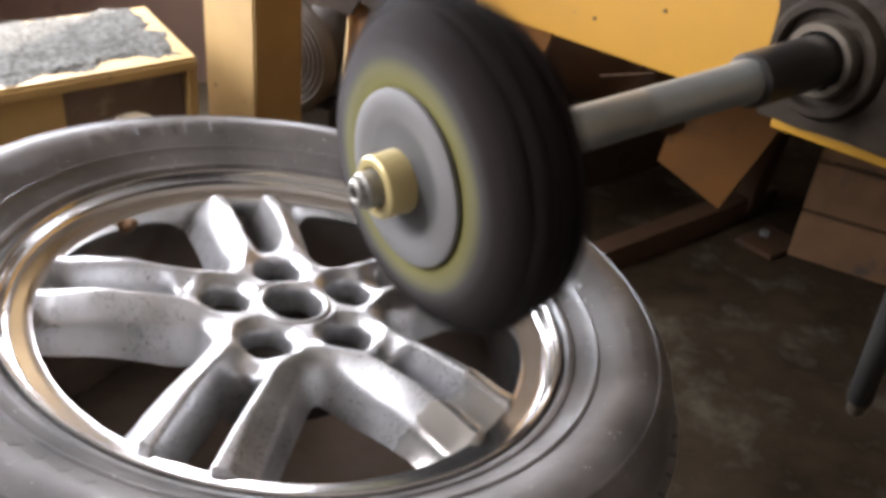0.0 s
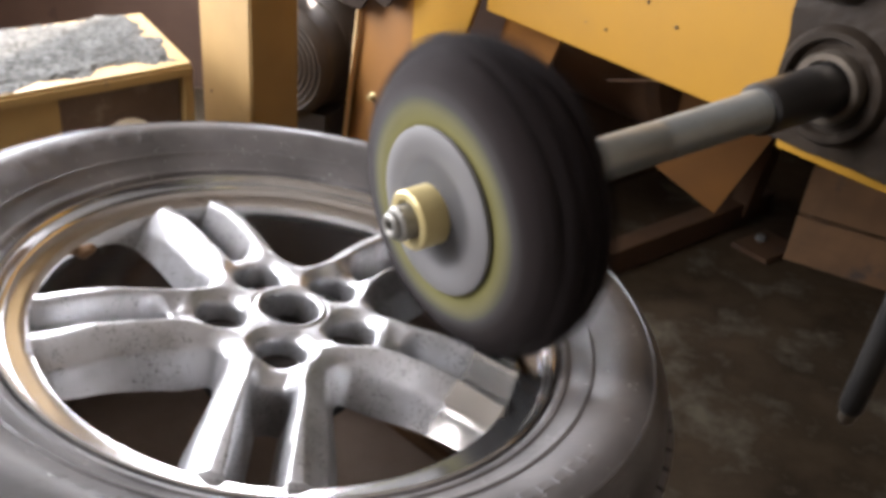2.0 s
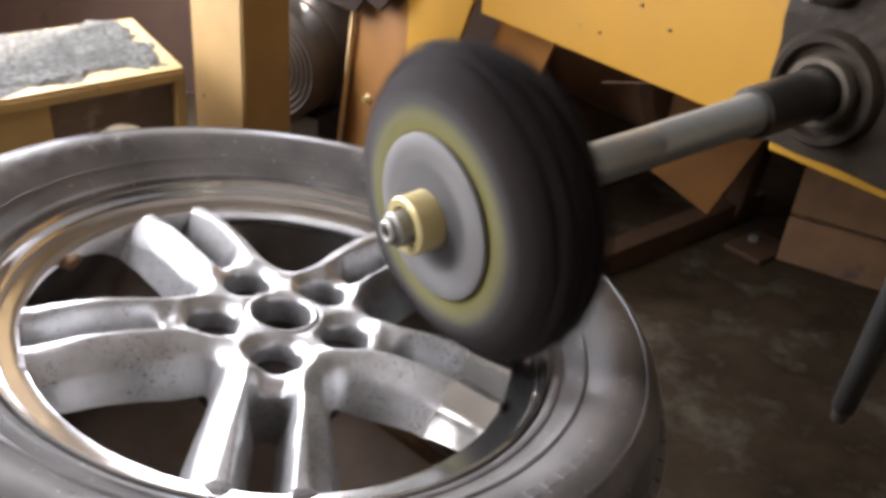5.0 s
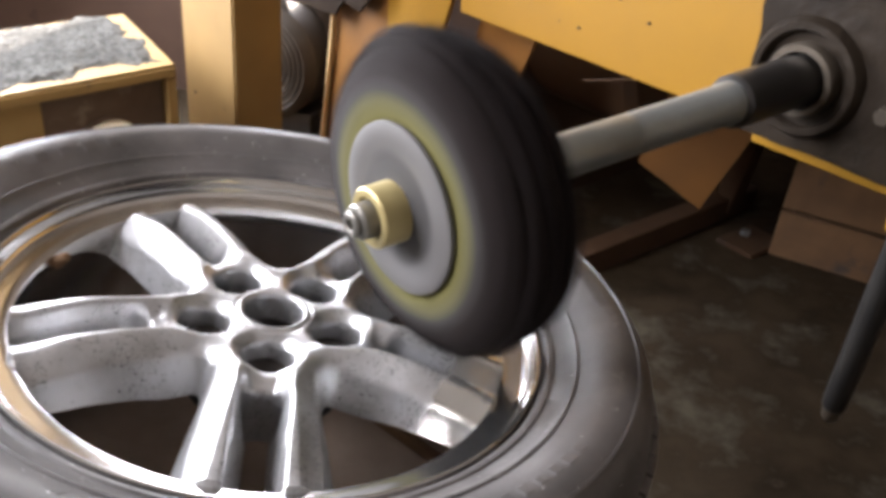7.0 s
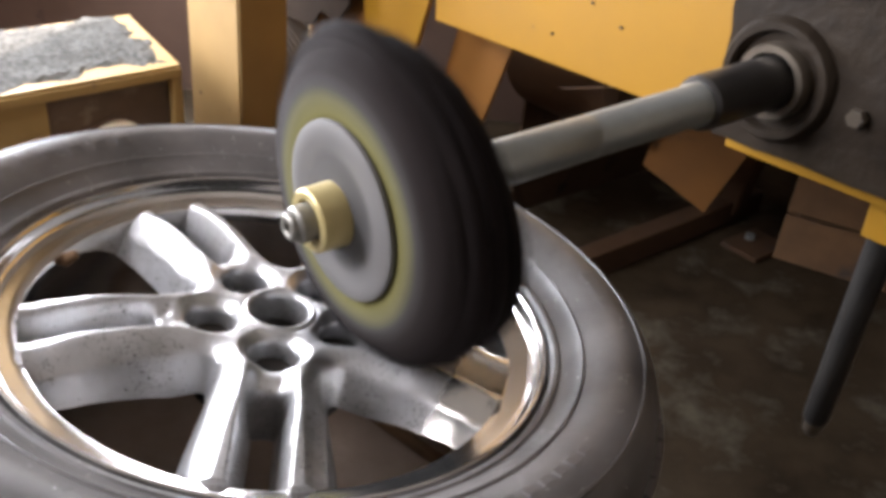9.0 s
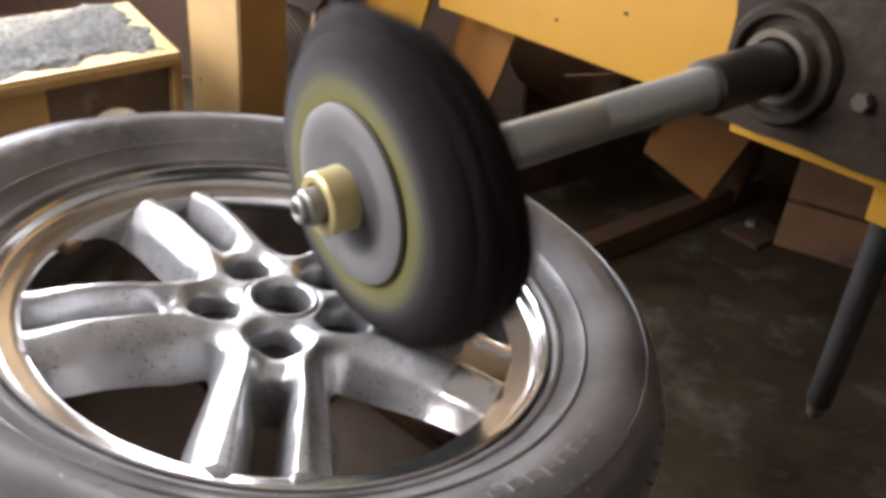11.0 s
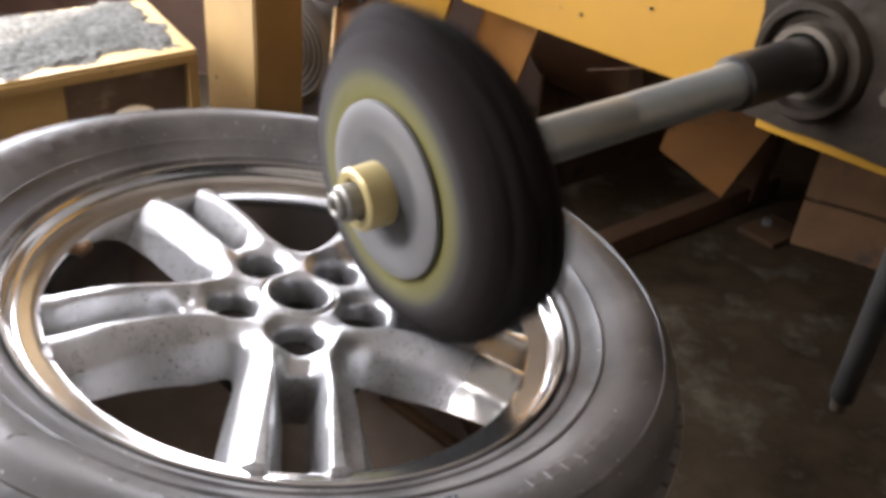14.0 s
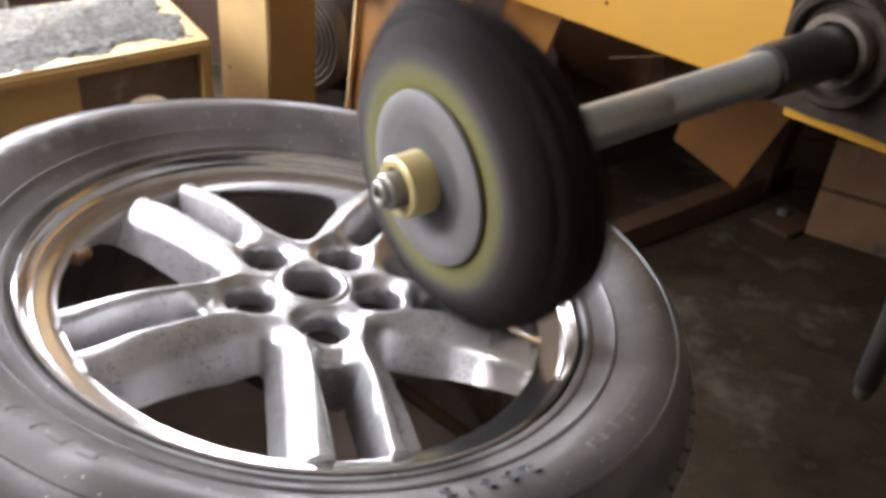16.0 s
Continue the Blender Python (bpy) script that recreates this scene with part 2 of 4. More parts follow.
def half_polished():
    """Cast alloy whose outer reach has just been buffed bright, with a torn border."""
    m = ALLOY.copy()
    m.name = "part_polished_alloy"
    n, l = m.node_tree.nodes, m.node_tree.links
    b = n["Principled BSDF"]
    co = n.new("ShaderNodeTexCoord")
    ln = n.new("ShaderNodeVectorMath")
    ln.operation = "LENGTH"
    l.new(co.outputs["Object"], ln.inputs[0])
    nz = n.new("ShaderNodeTexNoise")
    nz.inputs["Scale"].default_value, nz.inputs["Detail"].default_value = 45, 5
    l.new(co.outputs["Object"], nz.inputs["Vector"])
    ad = n.new("ShaderNodeMath")
    ad.operation = "MULTIPLY_ADD"
    ad.inputs[1].default_value = 0.03
    l.new(nz.outputs["Fac"], ad.inputs[0])
    l.new(ln.outputs["Value"], ad.inputs[2])
    mr = n.new("ShaderNodeMapRange")
    mr.inputs["From Min"].default_value, mr.inputs["From Max"].default_value = 0.176, 0.181
    l.new(ad.outputs[0], mr.inputs["Value"])
    old_c, old_r = b.inputs["Base Color"].links[0].from_socket, b.inputs["Roughness"].links[0].from_socket
    mc = n.new("ShaderNodeMix")
    mc.data_type = "RGBA"
    mc.inputs["B"].default_value = (0.68, 0.66, 0.63, 1)
    l.new(mr.outputs[0], mc.inputs["Factor"])
    l.new(old_c, mc.inputs["A"])
    l.new(mc.outputs["Result"], b.inputs["Base Color"])
    mf = n.new("ShaderNodeMix")
    mf.inputs["B"].default_value = 0.19
    l.new(mr.outputs[0], mf.inputs["Factor"])
    l.new(old_r, mf.inputs["A"])
    l.new(mf.outputs["Result"], b.inputs["Roughness"])
    return m


TIPS = half_polished()


def buff_cloth():
    """Cloth mop: compound-yellow ring round the flange, a pale worn ring, then black with spent compound; rings follow the radius."""
    m = bpy.data.materials.new("compound_loaded_cloth")
    m.use_nodes = True
    n, l = m.node_tree.nodes, m.node_tree.links
    b = n["Principled BSDF"]
    co = n.new("ShaderNodeTexCoord")
    sep = n.new("ShaderNodeSeparateXYZ")
    l.new(co.outputs["Object"], sep.inputs[0])
    cmb = n.new("ShaderNodeCombineXYZ")
    l.new(sep.outputs["Y"], cmb.inputs["Y"])
    l.new(sep.outputs["Z"], cmb.inputs["Z"])
    ln = n.new("ShaderNodeVectorMath")
    ln.operation = "LENGTH"
    l.new(cmb.outputs[0], ln.inputs[0])
    nz = n.new("ShaderNodeTexNoise")
    nz.inputs["Scale"].default_value, nz.inputs["Detail"].default_value = 60, 5
    l.new(co.outputs["Object"], nz.inputs["Vector"])
    ad = n.new("ShaderNodeMath")
    ad.operation = "MULTIPLY_ADD"
    ad.inputs[1].default_value, ad.inputs[2].default_value = 0.012, -0.006
    l.new(nz.outputs["Fac"], ad.inputs[0])
    sm = n.new("ShaderNodeMath")
    l.new(ln.outputs["Value"], sm.inputs[0])
    l.new(ad.outputs[0], sm.inputs[1])
    mr = n.new("ShaderNodeMapRange")
    mr.inputs["From Min"].default_value, mr.inputs["From Max"].default_value = 0.07, 0.14
    l.new(sm.outputs[0], mr.inputs["Value"])
    cr = n.new("ShaderNodeValToRGB")
    stops = [(0.0, (0.085, 0.077, 0.026)), (0.10, (0.140, 0.125, 0.046)), (0.26, (0.115, 0.107, 0.055)), (0.40, (0.050, 0.046, 0.043)), (0.55, (0.023, 0.018, 0.017)),
             (0.72, (0.0150, 0.0108, 0.0100)), (1.0, (0.0095, 0.0066, 0.0061))]
    while len(cr.color_ramp.elements) < len(stops):
        cr.color_ramp.elements.new(0.5)
    for e, (p, c) in zip(cr.color_ramp.elements, stops):
        e.position, e.color = p, (*c, 1)
    l.new(mr.outputs[0], cr.inputs[0])
    l.new(cr.outputs[0], b.inputs["Base Color"])
    b.inputs["Roughness"].default_value = 0.95
    b.inputs["Specular IOR Level"].default_value = 0.15
    bn = n.new("ShaderNodeBump")
    bn.inputs["Strength"].default_value, bn.inputs["Distance"].default_value = 0.6, 0.004
    l.new(nz.outputs["Fac"], bn.inputs["Height"])
    l.new(bn.outputs[0], b.inputs["Normal"])
    return m


CLOTH = buff_cloth()


def flange_steel():
    """Scuffed grey flange, darker in a band round the collar, with fine turning marks."""
    m = material("scuffed_steel_flange", (0.165, 0.156, 0.150), 0.6, 0.2, second=(0.115, 0.109, 0.105), scale=14, bump=0.06)
    n, l = m.node_tree.nodes, m.node_tree.links
    b = n["Principled BSDF"]
    co = n.new("ShaderNodeTexCoord")
    flat = n.new("ShaderNodeVectorMath")
    flat.operation = "MULTIPLY"
    flat.inputs[1].default_value = (0, 1, 1)
    l.new(co.outputs["Object"], flat.inputs[0])
    ln = n.new("ShaderNodeVectorMath")
    ln.operation = "LENGTH"
    l.new(flat.outputs[0], ln.inputs[0])
    nz = n.new("ShaderNodeTexNoise")
    nz.inputs["Scale"].default_value, nz.inputs["Detail"].default_value = 38, 5
    l.new(co.outputs["Object"], nz.inputs["Vector"])
    ad = n.new("ShaderNodeMath")
    ad.operation = "MULTIPLY_ADD"
    ad.inputs[1].default_value = 0.016
    l.new(nz.outputs["Fac"], ad.inputs[0])
    l.new(ln.outputs["Value"], ad.inputs[2])
    ramp = n.new("ShaderNodeValToRGB")
    stops = [(0.0, 0.75), (0.42, 0.85), (0.55, 0.7), (0.66, 0.12), (0.9, 0.0), (1.0, 0.35)]
    while len(ramp.color_ramp.elements) < len(stops):
        ramp.color_ramp.elements.new(0.5)
    for e, (p, v) in zip(ramp.color_ramp.elements, stops):
        e.position, e.color = p, (v, v, v, 1)
    mr = n.new("ShaderNodeMapRange")
    mr.inputs["From Min"].default_value, mr.inputs["From Max"].default_value = 0.010, 0.084
    l.new(ad.outputs[0], mr.inputs["Value"])
    l.new(mr.outputs[0], ramp.inputs[0])
    mc = n.new("ShaderNodeMix")
    mc.data_type = "RGBA"
    mc.inputs["B"].default_value = (0.050, 0.047, 0.046, 1)
    l.new(b.inputs["Base Color"].links[0].from_socket, mc.inputs["A"])
    l.new(ramp.outputs[0], mc.inputs["Factor"])
    l.new(mc.outputs["Result"], b.inputs["Base Color"])
    return m


DISC = flange_steel()


# ---- mesh tools ----
def part(name, bm, mat, parent=None, label="", smooth=None):
    """Links a bmesh as one mesh object under its thing."""
    me = bpy.data.meshes.new(name)
    bmesh.ops.recalc_face_normals(bm, faces=bm.faces[:])
    bm.to_mesh(me)
    bm.free()
    me.materials.append(mat)
    if smooth is not None:
        me.shade_smooth()
        if smooth < 180:
            me.set_sharp_from_angle(angle=radians(smooth))
    ob = new(name, me)
    ob.parent = parent
    return tagged(ob, label)


def thing(name, label, category, m=None, group="", kind=""):
    e = new(name)
    e.empty_display_size = 0.05
    if m is not None:
        e.matrix_world = m
    return tagged(e, label, category, group, kind)


def box(x0, x1, y0, y1, z0, z1, bevel=0.0, bm=None):
    bm2 = bmesh.new()
    bmesh.ops.create_cube(bm2, size=1)
    for v in bm2.verts:
        v.co = Vector((x0 + (v.co.x + 0.5) * (x1 - x0), y0 + (v.co.y + 0.5) * (y1 - y0), z0 + (v.co.z + 0.5) * (z1 - z0)))
    if bevel:
        bmesh.ops.bevel(bm2, geom=bm2.edges[:], offset=bevel, segments=2, affect="EDGES", profile=0.6)
    return bm2


def slab(points, thick, bevel=0.0):
    """A plate: a polygon of points (in order) thickened along its normal."""
    bm = bmesh.new()
    pts = [Vector(p) for p in points]
    nrm = (pts[1] - pts[0]).cross(pts[2] - pts[0]).normalized() * thick
    a = [bm.verts.new(p) for p in pts]
    b = [bm.verts.new(p + nrm) for p in pts]
    k = len(pts)
    bm.faces.new(a)
    bm.faces.new(b[::-1])
    for i in range(k):
        bm.faces.new((a[i], a[(i + 1) % k], b[(i + 1) % k], b[i]))
    bmesh.ops.recalc_face_normals(bm, faces=bm.faces[:])
    if bevel:
        bmesh.ops.bevel(bm, geom=bm.edges[:], offset=bevel, segments=2, affect="EDGES")
    return bm


def lathe(profile, steps=96, axis="Z", close=False, wobble=None):
    """Turns (radius, height) pairs round an axis. close joins the last pair to the first."""
    bm = bmesh.new()
    rings = []
    for r, h in profile:
        ring = []
        for i in range(steps):
            a = 2 * math.pi * i / steps
            rr, hh = (r, h) if wobble is None else wobble(r, h, a)
            c, s = rr * math.cos(a), rr * math.sin(a)
            ring.append(bm.verts.new((c, s, hh) if axis == "Z" else (hh, c, s)))
        rings.append(ring)
    pairs = list(zip(rings, rings[1:])) + ([(rings[-1], rings[0])] if close else [])
    for p, q in pairs:
        for i in range(steps):
            bm.faces.new((p[i], p[(i + 1) % steps], q[(i + 1) % steps], q[i]))
    if not close:
        for ring in (rings[0], rings[-1]):
            bm.faces.new(ring)
    return bm


def rod(a, b, r0, r1=None, steps=20, round_end=0):
    """A tapered round bar from a to b, with softened ends."""
    r1 = r0 if r1 is None else r1
    a, b = Vector(a), Vector(b)
    n = (b - a).length
    e = min(r0, r1) * 0.2
    prof = [(r0 - e, 0), (r0, e), (r1, n - e), (r1 - e, n)]
    if round_end:
        prof = [(r0 - e, 0), (r0, e)] + [(r1 * math.cos(k * math.pi / 12), n - r1 + r1 * math.sin(k * math.pi / 12)) for k in range(6)] + [(r1 * 0.05, n)]
    bm = lathe(prof, steps)
    q = (b - a).to_track_quat("Z", "Y").to_matrix().to_4x4()
    bmesh.ops.transform(bm, matrix=Matrix.Translation(a) @ q, verts=bm.verts[:])
    return bm


def joined(*bms):
    out = bmesh.new()
    for b in bms:
        me = bpy.data.meshes.new("scratch")
        b.to_mesh(me)
        b.free()
        out.from_mesh(me)
        bpy.data.meshes.remove(me)
    return out


def lumpy(bm, cuts, depth):
    """Subdivides a form and gives it the uneven skin of a rough casting caked with grease."""
    bmesh.ops.subdivide_edges(bm, edges=bm.edges[:], cuts=cuts, use_grid_fill=True)
    bmesh.ops.subdivide_edges(bm, edges=[e for e in bm.edges if e.calc_length() > 0.02], cuts=1, use_grid_fill=True)
    bm.normal_update()
    for v in bm.verts:
        n = 0.6 * noise.noise(v.co * 22) + 0.4 * noise.noise(v.co * 60)
        v.co = v.co + v.normal * depth * n
    return bm


# ---- room ----
def room():
    # ground sheet
    bm = bmesh.new()
    bmesh.ops.create_grid(bm, x_segments=120, y_segments=120, size=2.9)
    for v in bm.verts:
        v.co.z = 0.006 * noise.noise(v.co * 3) + 0.003 * noise.noise(v.co * 14)
    fl = part("floor", bm, CONCRETE, smooth=180)
    fl.location = (0.9, 0.0, FLOOR)
    tagged(fl, "dirty concrete workshop floor with pale dust patches", "floor", kind="structure")
    g = part("ground", box(-300, 300, -300, 300, -0.2, -0.1), CONCRETE)
    g.location = (0, 0, FLOOR + 0.05)
    tagged(g, "bare earth yard outside the workshop", "ground", kind="structure")
    # Walls and ceiling are added out of view to hold and bounce the light.
    top = 2.35
    # north wall with the wide doorway to the yard
    n = joined(box(-1.55, -0.62, 2.62, 2.80, FLOOR, top), box(0.06, 3.3, 2.62, 2.80, FLOOR, top), box(-0.62, 0.06, 2.62, 2.80, 1.62, top),
               box(-0.62, 0.06, 2.62, 2.80, FLOOR, -0.10), box(-0.175, 0.06, 2.62, 2.80, 1.04, 1.62))
    tagged(part("wall_north", n, WALL), "pale bounce wall with a bright open loading hatch", "wall", kind="structure")
    # west wall with a window, and an added front opening for the fill lamp
    w = joined(box(-1.55, -1.36, -2.7, -0.62, FLOOR, top), box(-1.55, -1.36, 0.02, 0.70, FLOOR, top), box(-1.55, -1.36, 1.70, 2.62, FLOOR, top),
               box(-1.55, -1.36, -0.62, 0.02, 1.46, top), box(-1.55, -1.36, -0.62, 0.02, FLOOR, 0.50),
               box(-1.55, -1.36, 0.70, 1.70, 1.20, top), box(-1.55, -1.36, 0.70, 1.70, FLOOR, 0.06))
    tagged(part("wall_west", w, WALL), "pale bounce wall with a rear window and an added front opening", "wall", kind="structure")
    tagged(part("wall_east", box(3.12, 3.30, -2.7, 2.62, FLOOR, top), WALL), "plain pale bounce wall closing the room out of view", "wall", kind="structure")
    tagged(part("wall_south", box(-1.55, 3.30, -2.9, -2.70, FLOOR, top), WALL), "plain pale bounce wall closing the room out of view", "wall", kind="structure")
    tagged(part("ceiling", box(-1.6, 3.3, -2.9, 2.8, top, top + 0.15), WALL), "dusty pale workshop ceiling", "ceiling", kind="structure")


room()

# ---- the car wheel ----
PHI = radians(54.7)
SLOT, BAR = 0.0195, 0.0405


def smooth_min(a, b, k):
    h = np.clip(0.5 + 0.5 * (b - a) / k, 0, 1)
    return b * (1 - h) + a * h - k * h * (1 - h)


def sector(x, y, shift=0):
    r, a = np.hypot(x, y), np.arctan2(y, x)
    k = np.round((a - PHI) / (2 * np.pi / 5)) + shift
    la = a - PHI - k * (2 * np.pi / 5)
    return r * np.cos(la), r * np.sin(la), r


def star_parts(x, y):
    """Distances to the outline of the five spoke pairs, and to the slots, bolt holes and bore (negative inside each)."""
    u, v, r = sector(x, y)
    flare = BAR + 0.0130 * np.clip((u - 0.075) / 0.135, 0, 1)
    bar = np.where(u > 0, np.abs(v) - flare, 1.0)
    for sh in (-1, 1):
        u2, v2, _ = sector(x, y, sh)
        bar = smooth_min(bar, np.where(u2 > 0, np.abs(v2) - BAR, 0.3), 0.030)
    w = np.abs(v)
    slot = np.where(u < 0.101 + SLOT, np.hypot(u - 0.101 - SLOT, w) - SLOT, w - SLOT)
    lug = np.hypot(u - 0.060, w) - 0.0212
    return bar, slot, lug, r - 0.0262, u, w, r


def star_field(x, y):
    bar, slot, lug, bore, u, w, r = star_parts(x, y)
    d = np.maximum(np.maximum(np.maximum(bar, r - 0.2084), -slot), np.maximum(-lug, -bore))
    return d, u, w, r


def star_height(x, y):
    bar, slot, lug, bore, u, w, r = star_parts(x, y)
    t = np.clip((r - 0.055) / 0.06, 0, 1)
    t = t * t * (3 - 2 * t)
    z = -0.0125 + 0.0070 * np.sin(np.pi * np.clip((r - 0.055) / 0.145, 0, 1)) - 0.003 * np.clip((r - 0.17) / 0.045, 0, 1)
    # outer faces fall away to the windows
    k = 1 - np.clip(-bar / (0.010 + 0.012 * t), 0, 1)
    z = z - (0.006 + 0.012 * t) * k ** (1.6 - 0.35 * t)
    k = 1 - np.clip(-bar / 0.005, 0, 1)
    z = z - 0.004 * (1 - np.sqrt(np.clip(1 - k * k, 0, 1)))
    # small radii at the slots and holes
    for d, rb in ((slot, 0.0050), (lug, 0.0045), (bore, 0.0020)):
        k = 1 - np.clip(d / rb, 0, 1)
        z = z - rb * 0.8 * (1 - np.sqrt(np.clip(1 - k * k, 0, 1)))
    # bolt seats sunk below the hub face
    k = np.clip(1 - lug / 0.011, 0, 1)
    z = z - 0.0062 * k * k * (3 - 2 * k) * np.clip((r - 0.0335) / 0.006, 0, 1)
    # collar round the bore, groove outside it
    z = z + 0.0014 * np.exp(-((r - 0.0292) / 0.0016) ** 2) - 0.0016 * np.exp(-((r - 0.0330) / 0.0013) ** 2)
    # dished web between bolt hole and slot
    a = np.clip((u - 0.076) / 0.024, 0, 1)
    b = np.clip((0.0225 - w) / 0.015, 0, 1)
    z = z - 0.015 * (a * a * (3 - 2 * a)) * (b * b * (3 - 2 * b))
    # slight casting waviness
    return z + 0.0004 * np.sin(x * 140) * np.sin(y * 120 + 1)


def star_meshes():
    """Cells on a fine grid, edge corners slid onto the outline, walls drawn down from it; split into the hub and ten spokes."""
    h = 0.0013
    n = int(0.218 / h) + 2
    g = np.arange(-n, n + 1) * h
    x, y = np.meshgrid(g, g, indexing="ij")
    for _ in range(4):
        d = star_field(x, y)[0]
        e = 1e-5
        gx = (star_field(x + e, y)[0] - d) / e
        gy = (star_field(x, y + e)[0] - d) / e
        ln = np.maximum(np.hypot(gx, gy), 0.3)
        near = np.abs(d) < 0.62 * h
        x = np.where(near, x - np.clip(d * gx / ln ** 2, -h, h), x)
        y = np.where(near, y - np.clip(d * gy / ln ** 2, -h, h), y)
    d = star_field(x, y)[0]
    z = star_height(x, y)
    ok = d < 0.25 * h
    cell = ok[:-1, :-1] & ok[1:, :-1] & ok[1:, 1:] & ok[:-1, 1:]
    m = len(g)
    idx = np.arange(m * m).reshape(m, m)
    quads = np.stack([idx[:-1, :-1], idx[1:, :-1], idx[1:, 1:], idx[:-1, 1:]], -1)[cell]
    # corner cells with three good corners
    tris = []
    for drop in range(4):
        c4 = [ok[:-1, :-1], ok[1:, :-1], ok[1:, 1:], ok[:-1, 1:]]
        i4 = [idx[:-1, :-1], idx[1:, :-1], idx[1:, 1:], idx[:-1, 1:]]
        sel = ~c4[drop]
        for j in range(4):
            if j != drop:
                sel = sel & c4[j]
        tris.append(np.stack([i4[j] for j in range(4) if j != drop], -1)[sel])
    faces = [tuple(q) for q in quads.tolist()] + [tuple(q) for t in tris for q in t.tolist()]
    px, py, pz = x.ravel(), y.ravel(), z.ravel()
    groups = {}
    edges = {}
    for f in faces:
        cx, cy = sum(px[i] for i in f) / len(f), sum(py[i] for i in f) / len(f)
        r, a = math.hypot(cx, cy), math.atan2(cy, cx) - PHI
        key = -1 if r < 0.092 else int(((a + 2 * math.pi) % (2 * math.pi)) // (math.pi / 5))
        groups.setdefault(key, []).append(f)
        for i in range(len(f)):
            p, q = f[i], f[(i + 1) % len(f)]
            if (q, p) in edges:
                del edges[(q, p)]
            else:
                edges[(p, q)] = key
    fld = {}

    def outward(i):
        if i not in fld:
            e = 1e-5
            d0 = star_field(np.array([px[i]]), np.array([py[i]]))[0][0]
            ux = (star_field(np.array([px[i] + e]), np.array([py[i]]))[0][0] - d0) / e
            uy = (star_field(np.array([px[i]]), np.array([py[i] + e]))[0][0] - d0) / e
            q = max(math.hypot(ux, uy), 1e-6)
            fld[i] = (ux / q, uy / q)
        return fld[i]

    def window(i):
        return star_parts(np.array([px[i]]), np.array([py[i]]))[0][0] > -0.002

    walls = {}
    for (p, q), key in edges.items():
        walls.setdefault(key, []).append((p, q))
    out = {}
    for key, fs in groups.items():
        bm = bmesh.new()
        vs = {}

        def vert(i, level=0):
            if (i, level) not in vs:
                ox, oy = outward(i) if level else (0, 0)
                r = math.hypot(px[i], py[i])
                far = min(1.0, max(0.0, (r - 0.09) / 0.11))
                deep = (0.032 - 0.015 * far if window(i) else 0.048 - 0.012 * far) if r > 0.045 else 0.03
                push = (0, 0.0012, 0.0085)[level] if window(i) else (0, 0.0022, 0.0105)[level] * min(1.0, max(0.0, (r - 0.098) / 0.03))
                vs[(i, level)] = bm.verts.new((px[i] + ox * push, py[i] + oy * push, pz[i] - (0, 0.006, deep)[level]))
            return vs[(i, level)]

        for f in fs:
            bm.faces.new([vert(i) for i in f])
        for p, q in walls.get(key, []):
            for lv in (0, 1):
                bm.faces.new((vert(q, lv), vert(p, lv), vert(p, lv + 1), vert(q, lv + 1)))
        out[key] = bm
    return out


def mesh_part(name, bm, mat, parent, label="", angle=50):
    """As part(), keeping the faces' own winding."""
    me = bpy.data.meshes.new(name)
    bm.to_mesh(me)
    bm.free()
    me.materials.append(mat)
    me.shade_smooth()
    me.set_sharp_from_angle(angle=radians(angle))
    ob = new(name, me)
    ob.parent = parent
    return tagged(ob, label)


RIM_PROFILE = [(0.2330, -0.050), (0.2410, -0.014), (0.2405, -0.004), (0.2392, -0.0006), (0.2375, 0.0002), (0.2358, -0.0004), (0.2345, -0.0025),
               (0.2336, -0.0045), (0.2327, -0.0100), (0.2314, -0.0138), (0.2288, -0.0161), (0.2240, -0.0174), (0.2170, -0.0189), (0.2110, -0.0203), (0.2086, -0.0212), (0.2076, -0.0235),
               (0.2072, -0.0400), (0.2062, -0.0800), (0.2035, -0.1100), (0.2000, -0.1400), (0.2000, -0.1900), (0.2150, -0.2150), (0.2340, -0.2250), (0.2390, -0.2350), (0.2410, -0.2300),
               (0.2330, -0.1900), (0.2080, -0.1800), (0.2090, -0.1400), (0.2200, -0.0950), (0.2280, -0.0700)]
TYRE_BASE = [(0.2380, -0.020), (0.2400, -0.0080), (0.2425, -0.0010), (0.2455, 0.0025), (0.2490, 0.0035), (0.2510, 0.0025), (0.2530, 0.0035),
            (0.2600, 0.0085), (0.2655, 0.0125), (0.2670, 0.0145), (0.2685, 0.0145), (0.2695, 0.0133), (0.2800, 0.0185), (0.2920, 0.0215), (0.3050, 0.0210),
            (0.3160, 0.0175), (0.3167, 0.0187), (0.3190, 0.0178), (0.3197, 0.0160), (0.3270, 0.0105), (0.3330, 0.0035), (0.3370, -0.0060), (0.3390, -0.0090),
            (0.3420, -0.0200), (0.3440, -0.0350), (0.3447, -0.0450)]


def bulge(r):
    """The upper sidewall stands fuller than the lower one."""
    a, b = min(1, max(0, (r - 0.269) / 0.036)), min(1, max(0, (0.3447 - r) / 0.018))
    return 0.0105 * a * a * (3 - 2 * a) * b * b * (3 - 2 * b)


TYRE_TOP = [(r, z + bulge(r)) for r, z in TYRE_BASE]


SIZE_AT = -161.0


def sidewall_z(r):
    return float(np.interp(r, [p[0] for p in TYRE_TOP], [p[1] for p in TYRE_TOP]))


